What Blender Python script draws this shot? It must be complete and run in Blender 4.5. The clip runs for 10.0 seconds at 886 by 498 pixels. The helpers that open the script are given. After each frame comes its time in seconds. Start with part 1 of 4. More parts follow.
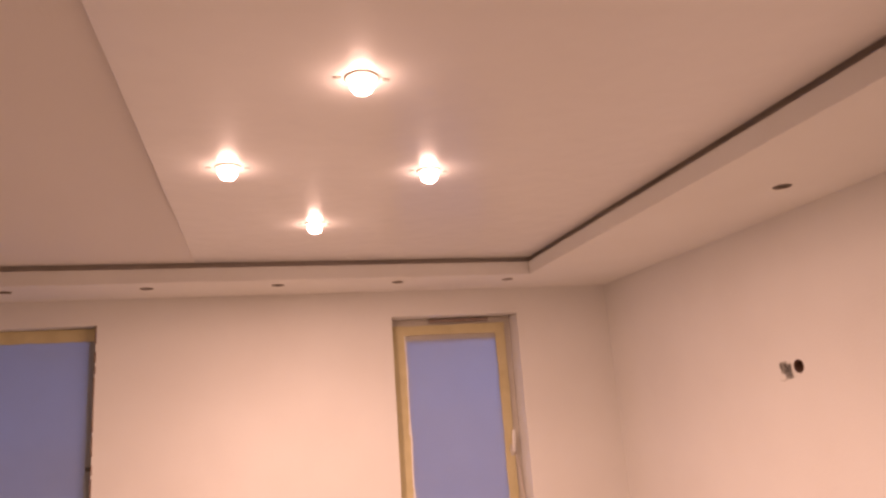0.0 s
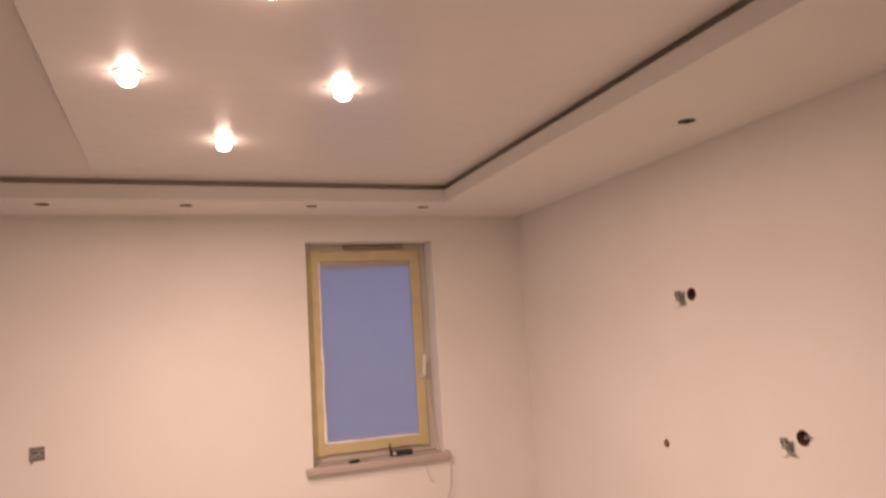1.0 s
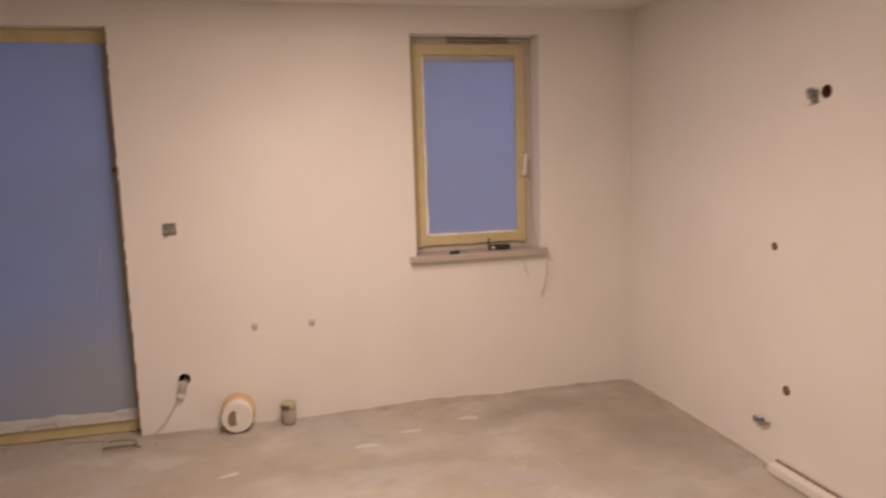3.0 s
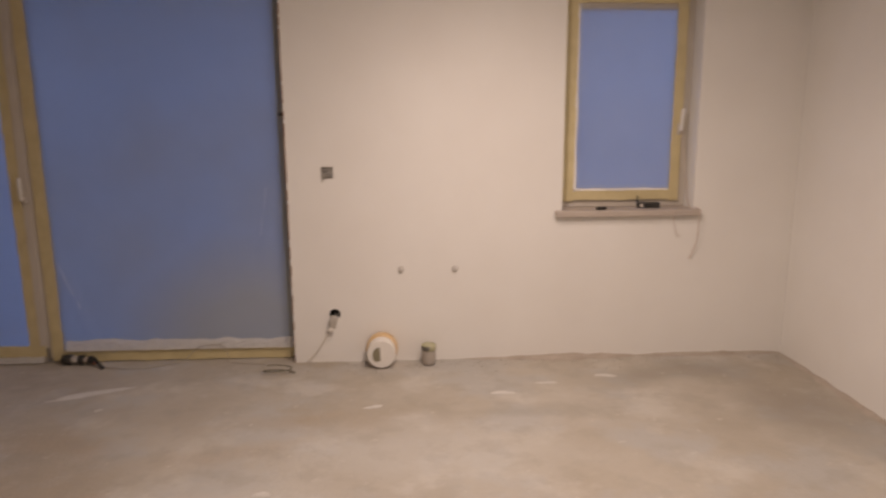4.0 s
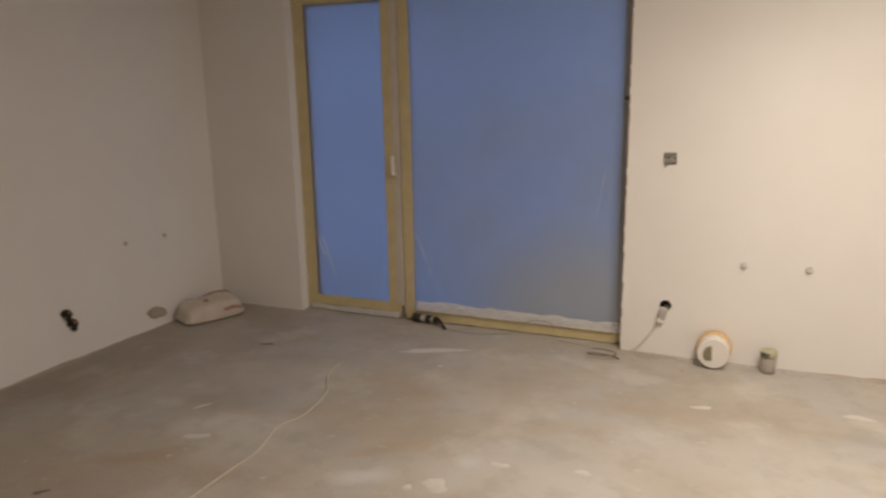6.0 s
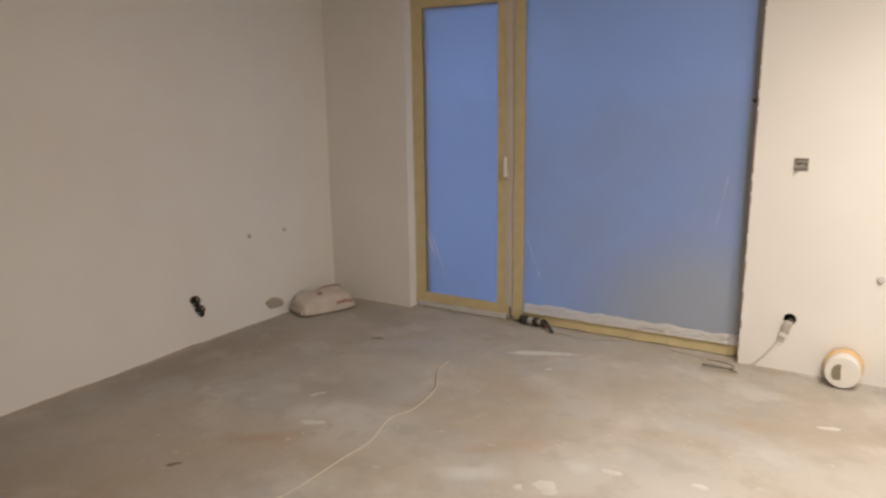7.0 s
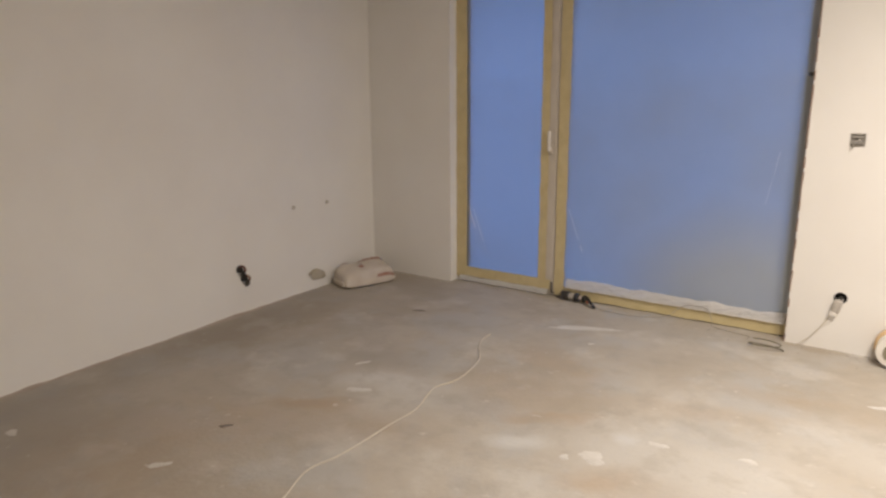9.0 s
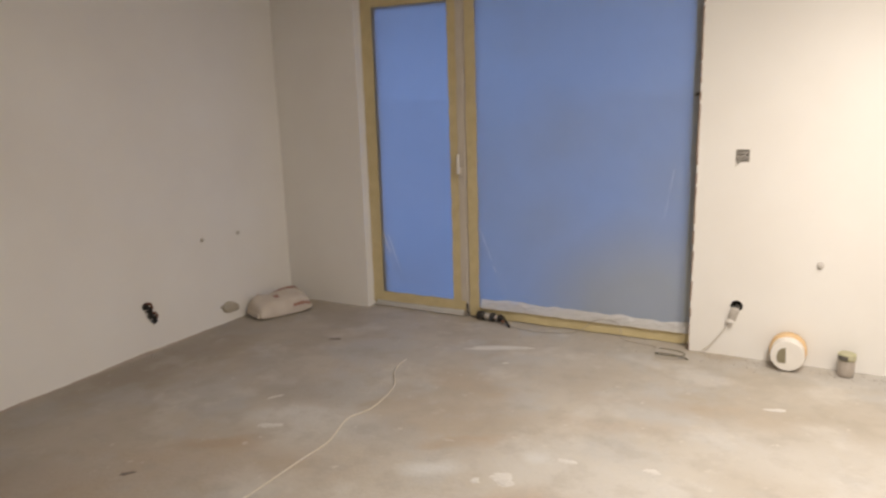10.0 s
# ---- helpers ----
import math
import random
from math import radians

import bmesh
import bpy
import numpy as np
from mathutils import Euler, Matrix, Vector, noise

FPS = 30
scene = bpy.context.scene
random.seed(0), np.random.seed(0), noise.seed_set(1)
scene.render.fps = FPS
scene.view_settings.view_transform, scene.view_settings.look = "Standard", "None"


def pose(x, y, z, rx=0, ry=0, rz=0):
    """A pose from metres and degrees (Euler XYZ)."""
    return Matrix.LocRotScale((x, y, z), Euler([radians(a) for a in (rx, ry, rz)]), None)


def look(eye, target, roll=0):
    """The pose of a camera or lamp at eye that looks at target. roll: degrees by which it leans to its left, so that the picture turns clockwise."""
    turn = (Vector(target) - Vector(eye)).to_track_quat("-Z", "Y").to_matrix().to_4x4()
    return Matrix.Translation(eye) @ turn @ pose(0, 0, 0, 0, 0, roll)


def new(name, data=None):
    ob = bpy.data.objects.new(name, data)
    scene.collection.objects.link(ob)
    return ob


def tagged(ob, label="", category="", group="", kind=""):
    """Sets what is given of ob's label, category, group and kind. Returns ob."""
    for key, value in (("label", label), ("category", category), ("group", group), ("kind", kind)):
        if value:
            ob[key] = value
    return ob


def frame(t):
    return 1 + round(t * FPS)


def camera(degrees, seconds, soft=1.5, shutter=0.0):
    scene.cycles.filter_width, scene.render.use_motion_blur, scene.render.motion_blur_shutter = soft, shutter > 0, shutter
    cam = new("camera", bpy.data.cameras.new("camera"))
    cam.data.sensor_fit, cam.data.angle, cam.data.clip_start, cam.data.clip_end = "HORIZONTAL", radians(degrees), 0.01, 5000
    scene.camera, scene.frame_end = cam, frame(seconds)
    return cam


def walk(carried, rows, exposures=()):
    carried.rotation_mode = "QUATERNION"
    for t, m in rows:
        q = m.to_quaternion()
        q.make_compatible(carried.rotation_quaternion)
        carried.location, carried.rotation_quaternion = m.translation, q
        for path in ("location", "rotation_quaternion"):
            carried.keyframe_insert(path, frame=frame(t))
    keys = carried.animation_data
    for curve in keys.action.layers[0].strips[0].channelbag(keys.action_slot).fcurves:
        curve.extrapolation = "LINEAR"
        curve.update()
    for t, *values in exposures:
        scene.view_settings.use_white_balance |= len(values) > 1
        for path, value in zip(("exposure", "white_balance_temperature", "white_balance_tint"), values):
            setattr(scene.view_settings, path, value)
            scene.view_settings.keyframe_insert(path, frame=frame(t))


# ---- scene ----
cam = camera(64.6, 10.0, soft=2.4, shutter=0.5)
PATH = [
    (0, (-2.244, -4.281, 1.735), (-1.743, -2.395, 2.177), -4.2),
    (0.5, (-2.254, -4.28, 1.719), (-1.661, -2.405, 2.08), -5.0),
    (1, (-2.216, -4.286, 1.681), (-1.502, -2.434, 1.928), -3.6),
    (1.5, (-2.216, -4.271, 1.651), (-1.492, -2.407, 1.718), -4.5),
    (2, (-2.211, -4.269, 1.614), (-1.553, -2.381, 1.565), -3.7),
    (2.2, (-2.231, -4.288, 1.601), (-1.584, -2.398, 1.507), -3.5),
    (3.3, (-2.363, -4.235, 1.584), (-2.001, -2.293, 1.27), -1.3),
    (3.5, (-2.38, -4.243, 1.582), (-2.093, -2.292, 1.247), -1.2),
    (4, (-2.408, -4.26, 1.599), (-2.316, -2.303, 1.197), -0.3),
    (4.5, (-2.409, -4.288, 1.62), (-2.565, -2.338, 1.2), -0.5),
    (5, (-2.448, -4.237, 1.631), (-2.848, -2.321, 1.221), -0.6),
    (5.5, (-2.474, -4.266, 1.627), (-3.037, -2.397, 1.193), -1.3),
    (6, (-2.503, -4.277, 1.592), (-3.279, -2.485, 1.161), -1.0),
    (6.2, (-2.517, -4.294, 1.59), (-3.348, -2.525, 1.165), -1.4),
    (7.5, (-2.605, -4.368, 1.57), (-3.72, -2.761, 1.151), -0.1),
    (8, (-2.624, -4.413, 1.553), (-3.79, -2.844, 1.129), -0.5),
    (8.5, (-2.644, -4.423, 1.535), (-3.797, -2.859, 1.063), -0.5),
    (9, (-2.64, -4.399, 1.541), (-3.726, -2.786, 1.068), -0.4),
    (9.5, (-2.602, -4.386, 1.568), (-3.599, -2.713, 1.112), -0.6),
    (10, (-2.527, -4.333, 1.578), (-3.453, -2.612, 1.155), -1.7),
]
EXPOSURES = [(0.0, -0.37, 8900, 56), (0.7, -0.44, 8200, 46), (1.5, -0.78, 8000, 42), (2.2, -0.86, 7900, 40), (3.3, -0.76, 7300, 30), (3.6, -0.82, 7100, 30), (4.5, -0.64, 6800, 18), (5.0, -0.58, 6700, 17), (5.5, -0.56, 6700, 16), (6.2, -0.33, 6700, 14), (7.3, 0.14, 6400, 13), (8.5, 0.22, 6400, 13), (10, 0.16, 6300, 12)]
walk(cam, [(t, look(e, g, r)) for t, e, g, r in PATH], EXPOSURES)

# ---- world and light ----
world = bpy.data.worlds.new("dusk")
scene.world = world
world.use_nodes = True
wn = world.node_tree.nodes
wn["Background"].inputs[0].default_value = (0.125, 0.195, 0.41, 1)
wn["Background"].inputs[1].default_value = 4.5

LAMP_SPOTS = [(-1.990, -2.64), (-2.350, -1.955), (-1.656, -1.949), (-2.015, -1.236)]
Z_CEIL, Z_SOFFIT = 2.573, 2.47
LAMP_GLOW_STRENGTH, LAMP_WATTS, WASH_WATTS = 34.0, 71.0, 10.5
LAMP_COLOUR = (1.0, 0.90, 0.77)


# ---- materials ----
def material(name, colour, rough=0.6, metal=0.0, second=None, scale=6.0, amount=0.5, grain=180.0, bump=0.05, spec=0.5, detail=4.0):
    """Two scales of variation: broad stains between two colours, and a fine grain with relief."""
    m = bpy.data.materials.new(name)
    m.use_nodes = True
    nt = m.node_tree
    b = nt.nodes["Principled BSDF"]
    b.inputs["Roughness"].default_value = rough
    b.inputs["Metallic"].default_value = metal
    b.inputs["Specular IOR Level"].default_value = spec
    tc = nt.nodes.new("ShaderNodeTexCoord")
    n1 = nt.nodes.new("ShaderNodeTexNoise")
    n1.inputs["Scale"].default_value = scale
    n1.inputs["Detail"].default_value = detail
    n2 = nt.nodes.new("ShaderNodeTexNoise")
    n2.inputs["Scale"].default_value = grain
    n2.inputs["Detail"].default_value = 2.0
    mix = nt.nodes.new("ShaderNodeMix")
    mix.data_type = "RGBA"
    mix.inputs[6].default_value = (*colour, 1)
    mix.inputs[7].default_value = (*(second or [c * 0.8 for c in colour]), 1)
    ramp = nt.nodes.new("ShaderNodeMapRange")
    ramp.inputs[1].default_value, ramp.inputs[2].default_value = 0.35, 0.7
    ramp.inputs[3].default_value, ramp.inputs[4].default_value = 0.0, amount
    bp = nt.nodes.new("ShaderNodeBump")
    bp.inputs["Strength"].default_value = bump
    bp.inputs["Distance"].default_value = 0.01
    ln = nt.links.new
    ln(tc.outputs["Object"], n1.inputs["Vector"])
    ln(tc.outputs["Object"], n2.inputs["Vector"])
    ln(n1.outputs["Fac"], ramp.inputs[0])
    ln(ramp.outputs[0], mix.inputs[0])
    ln(mix.outputs[2], b.inputs["Base Color"])
    ln(n2.outputs["Fac"], bp.inputs["Height"])
    ln(bp.outputs["Normal"], b.inputs["Normal"])
    return m


def emitter(name, colour, strength):
    m = bpy.data.materials.new(name)
    m.use_nodes = True
    b = m.node_tree.nodes["Principled BSDF"]
    b.inputs["Base Color"].default_value = (0.8, 0.8, 0.8, 1)
    b.inputs["Emission Color"].default_value = (*colour, 1)
    b.inputs["Emission Strength"].default_value = strength
    return m


def film_material(name, clean, dusty, reflection_top, tint):
    """Thin hazy masking film: partly clear, partly scattering, with a soft sheen."""
    m = bpy.data.materials.new(name)
    m.use_nodes = True
    nt = m.node_tree
    out = nt.nodes["Material Output"]
    nt.nodes.remove(nt.nodes["Principled BSDF"])
    add = nt.nodes.new
    tr, tl, df, gl = add("ShaderNodeBsdfTransparent"), add("ShaderNodeBsdfTranslucent"), add("ShaderNodeBsdfDiffuse"), add("ShaderNodeBsdfGlossy")
    tr.inputs[0].default_value = (0.9, 0.92, 0.95, 1)
    tl.inputs[0].default_value = (*tint, 1)
    df.inputs[0].default_value = (0.38, 0.42, 0.44, 1)
    gl.inputs["Roughness"].default_value = 0.32
    tc, nz, mr = add("ShaderNodeTexCoord"), add("ShaderNodeTexNoise"), add("ShaderNodeMapRange")
    nz.inputs["Scale"].default_value, nz.inputs["Detail"].default_value = 1.3, 3
    mr.inputs[1].default_value, mr.inputs[2].default_value = 0.3, 0.7
    mr.inputs[3].default_value, mr.inputs[4].default_value = 0.93, 1.0
    m1, m2, m3 = add("ShaderNodeMixShader"), add("ShaderNodeMixShader"), add("ShaderNodeMixShader")
    ln = nt.links.new
    ln(tc.outputs["Object"], nz.inputs["Vector"])
    ln(nz.outputs["Fac"], mr.inputs[0])
    ln(mr.outputs[0], m1.inputs[0])
    ln(tr.outputs[0], m1.inputs[1])
    ln(tl.outputs[0], m1.inputs[2])
    dust, dr = add("ShaderNodeTexNoise"), add("ShaderNodeMapRange")
    dust.inputs["Scale"].default_value, dust.inputs["Detail"].default_value, dust.inputs["Roughness"].default_value = 0.9, 5, 0.55
    dr.inputs[1].default_value, dr.inputs[2].default_value = 0.42, 0.72
    dr.inputs[3].default_value, dr.inputs[4].default_value = clean, dusty
    ln(tc.outputs["Object"], dust.inputs["Vector"])
    ln(dust.outputs["Fac"], dr.inputs[0])
    # Grey oval low on the pane: the lit floor's reflection painted in as haze.
    mp, le, pr, mx = add("ShaderNodeMapping"), add("ShaderNodeVectorMath"), add("ShaderNodeMapRange"), add("ShaderNodeMath")
    mp.vector_type = "TEXTURE"
    mp.inputs["Location"].default_value, mp.inputs["Scale"].default_value = (-3.30, 0.1, 0.36), (0.95, 5.0, 0.72)
    le.operation, mx.operation = "LENGTH", "MAXIMUM"
    wv = add("ShaderNodeVectorMath")
    wv.operation = "MULTIPLY_ADD"
    wv.inputs[1].default_value = (0.35, 0.0, 0.35)
    ln(dust.outputs["Color"], wv.inputs[0])
    ln(tc.outputs["Object"], wv.inputs[2])
    ln(wv.outputs[0], mp.inputs["Vector"])
    ln(mp.outputs[0], le.inputs[0])
    pr.inputs[1].default_value, pr.inputs[2].default_value = 1.25, 0.3
    pr.inputs[3].default_value, pr.inputs[4].default_value = 0.0, reflection_top
    ln(le.outputs["Value"], pr.inputs[0])
    ln(dr.outputs[0], mx.inputs[0])
    ln(pr.outputs[0], mx.inputs[1])
    ln(mx.outputs[0], m2.inputs[0])
    ln(m1.outputs[0], m2.inputs[1])
    ln(df.outputs[0], m2.inputs[2])
    m3.inputs[0].default_value = 0.10
    ln(m2.outputs[0], m3.inputs[1])
    ln(gl.outputs[0], m3.inputs[2])
    ln(m3.outputs[0], out.inputs["Surface"])
    return m


def glass_material(name):
    m = bpy.data.materials.new(name)
    m.use_nodes = True
    nt = m.node_tree
    out = nt.nodes["Material Output"]
    nt.nodes.remove(nt.nodes["Principled BSDF"])
    tr, gl, mx, fr = (nt.nodes.new(k) for k in ("ShaderNodeBsdfTransparent", "ShaderNodeBsdfGlossy", "ShaderNodeMixShader", "ShaderNodeFresnel"))
    tr.inputs[0].default_value = (0.93, 0.96, 0.95, 1)
    gl.inputs["Roughness"].default_value = 0.03
    nt.links.new(fr.outputs[0], mx.inputs[0])
    nt.links.new(tr.outputs[0], mx.inputs[1])
    nt.links.new(gl.outputs[0], mx.inputs[2])
    nt.links.new(mx.outputs[0], out.inputs["Surface"])
    return m


def floor_material():
    """Raw screed: grey with cloudy pale dust, rusty damp patches and fine sand grain."""
    m = bpy.data.materials.new("raw screed")
    m.use_nodes = True
    nt = m.node_tree
    b = nt.nodes["Principled BSDF"]
    b.inputs["Roughness"].default_value = 0.82
    b.inputs["Specular IOR Level"].default_value = 0.35
    add, ln = nt.nodes.new, nt.links.new
    tc = add("ShaderNodeTexCoord")
    warp = add("ShaderNodeTexNoise")
    warp.inputs["Scale"].default_value, warp.inputs["Detail"].default_value = 2.2, 5
    ln(tc.outputs["Object"], warp.inputs["Vector"])

    def noise_layer(scale, lo, hi, detail=5.0, rough=0.6, offset=0.0):
        mp = add("ShaderNodeMapping")
        mp.inputs["Location"].default_value = (offset, offset * 0.7, 0)
        n = add("ShaderNodeTexNoise")
        n.inputs["Scale"].default_value, n.inputs["Detail"].default_value, n.inputs["Roughness"].default_value = scale, detail, rough
        r = add("ShaderNodeMapRange")
        r.inputs[1].default_value, r.inputs[2].default_value = lo, hi
        ln(tc.outputs["Object"], mp.inputs["Vector"])
        ln(mp.outputs[0], n.inputs["Vector"])
        ln(n.outputs["Fac"], r.inputs[0])
        return r.outputs[0]

    def blend(a, colour, fac, top=1.0):
        mul = add("ShaderNodeMath")
        mul.operation = "MULTIPLY"
        mul.inputs[1].default_value = top
        ln(fac, mul.inputs[0])
        mx = add("ShaderNodeMix")
        mx.data_type = "RGBA"
        if isinstance(a, tuple):
            mx.inputs[6].default_value = (*a, 1)
        else:
            ln(a, mx.inputs[6])
        mx.inputs[7].default_value = (*colour, 1)
        ln(mul.outputs[0], mx.inputs[0])
        return mx.outputs[2]

    def patch(x, y, rx, ry, turn=0.0):
        """A blotch with a ragged edge at one place of the floor."""
        mp = add("ShaderNodeMapping")
        mp.vector_type = "TEXTURE"
        mp.inputs["Location"].default_value = (x, y, 0)
        mp.inputs["Rotation"].default_value = (0, 0, radians(turn))
        mp.inputs["Scale"].default_value = (rx, ry, 1)
        sc = add("ShaderNodeVectorMath")
        sc.operation = "SCALE"
        sc.inputs["Scale"].default_value = 0.5
        ad = add("ShaderNodeVectorMath")
        ad.operation = "ADD"
        ln(warp.outputs["Color"], sc.inputs[0])
        ln(tc.outputs["Object"], ad.inputs[0])
        ln(sc.outputs[0], ad.inputs[1])
        of = add("ShaderNodeVectorMath")
        of.operation = "ADD"
        of.inputs[1].default_value = (-0.25, -0.25, 0)
        ln(ad.outputs[0], of.inputs[0])
        flat = add("ShaderNodeVectorMath")
        flat.operation = "MULTIPLY"
        flat.inputs[1].default_value = (1, 1, 0)
        ln(of.outputs[0], flat.inputs[0])
        ln(flat.outputs[0], mp.inputs["Vector"])
        le = add("ShaderNodeVectorMath")
        le.operation = "LENGTH"
        ln(mp.outputs[0], le.inputs[0])
        r = add("ShaderNodeMapRange")
        r.inputs[1].default_value, r.inputs[2].default_value = 1.15, 0.35
        ln(le.outputs["Value"], r.inputs[0])
        return r.outputs[0]

    c = blend((0.51, 0.465, 0.40), (0.41, 0.355, 0.285), noise_layer(0.8, 0.40, 0.64))
    c = blend(c, (0.465, 0.45, 0.425), noise_layer(1.7, 0.49, 0.60, offset=4.0), 0.7)
    c = blend(c, (0.61, 0.575, 0.52), noise_layer(2.6, 0.54, 0.66, offset=9.0), 0.5)
    for x, y, rx, ry, turn, top in ((-4.95, -2.18, 0.30, 0.09, 20, 0.8), (-4.70, -2.25, 0.55, 0.22, 25, 0.35), (-3.88, -1.62, 0.26, 0.07, 30, 0.7), (-4.15, -1.45, 0.45, 0.28, 25, 0.22), (-4.1, -1.0, 0.35, 0.12, -20, 0.35),
                                    (-5.3, -3.0, 0.6, 0.45, 0, 0.35), (-3.3, -1.2, 0.45, 0.12, 15, 0.35), (-3.47, -2.0, 0.22, 0.10, 30, 0.8), (-5.25, -2.55, 0.5, 0.25, 30, 0.4), (-3.0, -0.85, 0.5, 0.12, 8, 0.3)):
        c = blend(c, (0.435, 0.335, 0.235), patch(x, y, rx, ry, turn), top)
    for x, y, rx, ry, turn, top in ((-3.93, -1.96, 0.17, 0.10, 20, 0.9), (-4.80, -1.75, 0.42, 0.16, 24, 0.6), (-4.55, -1.9, 0.30, 0.20, 60, 0.45), (-3.3, -1.75, 0.6, 0.35, 0, 0.45), (-2.4, -1.2, 0.8, 0.4, 0, 0.4), (-3.5, -1.66, 0.10, 0.06, 20, 0.8)):
        c = blend(c, (0.60, 0.585, 0.555), patch(x, y, rx, ry, turn), top)
    for x, y, rx, ry, turn, top in ((-5.0, -1.45, 0.35, 0.22, 20, 0.35), (-4.3, -1.75, 0.25, 0.16, 30, 0.35), (-4.9, -0.75, 0.6, 0.16, 10, 0.25), (-5.4, -1.2, 0.3, 0.2, 0, 0.25)):
        c = blend(c, (0.385, 0.375, 0.365), patch(x, y, rx, ry, turn), top)
    # Darker brown along the walls and in the corners.
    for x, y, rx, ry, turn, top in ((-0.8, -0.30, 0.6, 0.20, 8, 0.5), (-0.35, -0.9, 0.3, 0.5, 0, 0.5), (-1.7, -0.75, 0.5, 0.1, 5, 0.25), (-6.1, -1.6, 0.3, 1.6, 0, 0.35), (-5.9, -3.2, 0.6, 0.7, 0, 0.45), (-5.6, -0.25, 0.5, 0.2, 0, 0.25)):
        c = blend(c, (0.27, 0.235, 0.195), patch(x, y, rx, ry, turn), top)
    c = blend(c, (0.38, 0.34, 0.285), noise_layer(5.5, 0.5, 0.66, offset=6.0), 0.42)
    c = blend(c, (0.66, 0.62, 0.56), noise_layer(14.0, 0.66, 0.76, 3.0, offset=2.0), 0.6)
    c = blend(c, (0.3, 0.27, 0.24), noise_layer(60.0, 0.62, 0.8, 2.0, offset=3.0), 0.35)
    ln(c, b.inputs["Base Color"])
    n = add("ShaderNodeTexNoise")
    n.inputs["Scale"].default_value, n.inputs["Detail"].default_value = 45, 6
    ln(tc.outputs["Object"], n.inputs["Vector"])
    bp = add("ShaderNodeBump")
    bp.inputs["Strength"].default_value, bp.inputs["Distance"].default_value = 0.25, 0.01
    ln(n.outputs["Fac"], bp.inputs["Height"])
    ln(bp.outputs["Normal"], b.inputs["Normal"])
    return m


PAINT = material("white wall paint", (0.86, 0.84, 0.80), 0.75, second=(0.815, 0.785, 0.74), scale=1.9, amount=0.7, grain=90, bump=0.08, spec=0.3, detail=6.0)
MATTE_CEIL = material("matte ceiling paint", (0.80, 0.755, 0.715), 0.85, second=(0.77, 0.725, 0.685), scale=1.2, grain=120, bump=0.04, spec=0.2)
SATIN_CEIL = material("satin ceiling film", (0.87, 0.845, 0.82), 0.5, second=(0.85, 0.825, 0.80), scale=0.8, grain=11, bump=0.03, spec=0.3)
satin = SATIN_CEIL.node_tree                                                       # a lacquered skin with soft ripples over a flat board
skin = satin.nodes["Principled BSDF"]
skin.inputs["Coat Weight"].default_value, skin.inputs["Coat Roughness"].default_value, skin.inputs["Coat IOR"].default_value = 0.7, 0.20, 1.5
ripple, swell = satin.nodes.new("ShaderNodeBump"), satin.nodes.new("ShaderNodeTexNoise")
swell.inputs["Scale"].default_value, swell.inputs["Detail"].default_value = 10.0, 1.5
ripple.inputs["Strength"].default_value, ripple.inputs["Distance"].default_value = 0.28, 0.012
satin.links.new(next(n for n in satin.nodes if n.type == "TEX_COORD").outputs["Object"], swell.inputs["Vector"])
satin.links.new(swell.outputs["Fac"], ripple.inputs["Height"])
satin.links.new(ripple.outputs["Normal"], skin.inputs["Coat Normal"])
CAVITY = material("bare cove board", (0.80, 0.68, 0.58), 0.9, second=(0.72, 0.60, 0.50), scale=5)
SCREED = floor_material()
DIRT = material("brown floor dirt", (0.41, 0.345, 0.285), 0.95, second=(0.52, 0.455, 0.39), scale=6, amount=0.9, grain=70, bump=0.3)
CUT_SHADE = material("dark cut-out lining", (0.40, 0.31, 0.25), 0.95, second=(0.48, 0.38, 0.31), scale=40)
PVC = material("dusty white frame plastic", (0.63, 0.575, 0.50), 0.45, second=(0.55, 0.49, 0.42), scale=8, grain=300, bump=0.01)
TAPE = material("yellow masking tape", (0.68, 0.575, 0.33), 0.6, second=(0.58, 0.48, 0.26), scale=11, amount=0.8, grain=240, bump=0.2)
# Door tints are held down so the daylight looks brighter through the window film.
FILM = film_material("dusty masking film with painted floor reflection", 0.25, 0.50, 0.82, (0.68, 0.72, 0.77))
FILM_LEAF = film_material("masking film", 0.12, 0.32, 0.0, (0.68, 0.72, 0.79))
FILM_CLEAN = film_material("clean masking film", 0.0, 0.05, 0.0, (0.95, 0.95, 0.95))
GLASS = glass_material("window glass")
FILM_EDGE = material("bunched white film", (0.92, 0.90, 0.87), 0.4, second=(0.86, 0.84, 0.80), scale=14, grain=40, bump=0.3)
BEAD = material("corner bead metal", (0.36, 0.27, 0.22), 0.55, 0.3, second=(0.22, 0.13, 0.10), scale=30, amount=0.9)
SILL = material("stone sill with dust", (0.52, 0.45, 0.39), 0.55, second=(0.44, 0.37, 0.32), scale=9, grain=150, bump=0.08)
BLACK = material("black plastic", (0.025, 0.023, 0.022), 0.45, second=(0.05, 0.045, 0.04), scale=30)
GREY_BOX = material("grey box plastic", (0.52, 0.48, 0.43), 0.6, second=(0.2, 0.18, 0.16), scale=30)
HOLE = material("drilled masonry", (0.20, 0.10, 0.065), 0.95, second=(0.10, 0.055, 0.04), scale=40)
RED_PLUG = material("brown red plug", (0.30, 0.13, 0.08), 0.6, second=(0.2, 0.09, 0.06), scale=40)
METAL = material("zinc fitting", (0.52, 0.50, 0.47), 0.35, 0.9, second=(0.4, 0.38, 0.36), scale=40)
BRASS = material("dull fitting", (0.64, 0.54, 0.47), 0.6, 0.0, second=(0.55, 0.46, 0.40), scale=40)
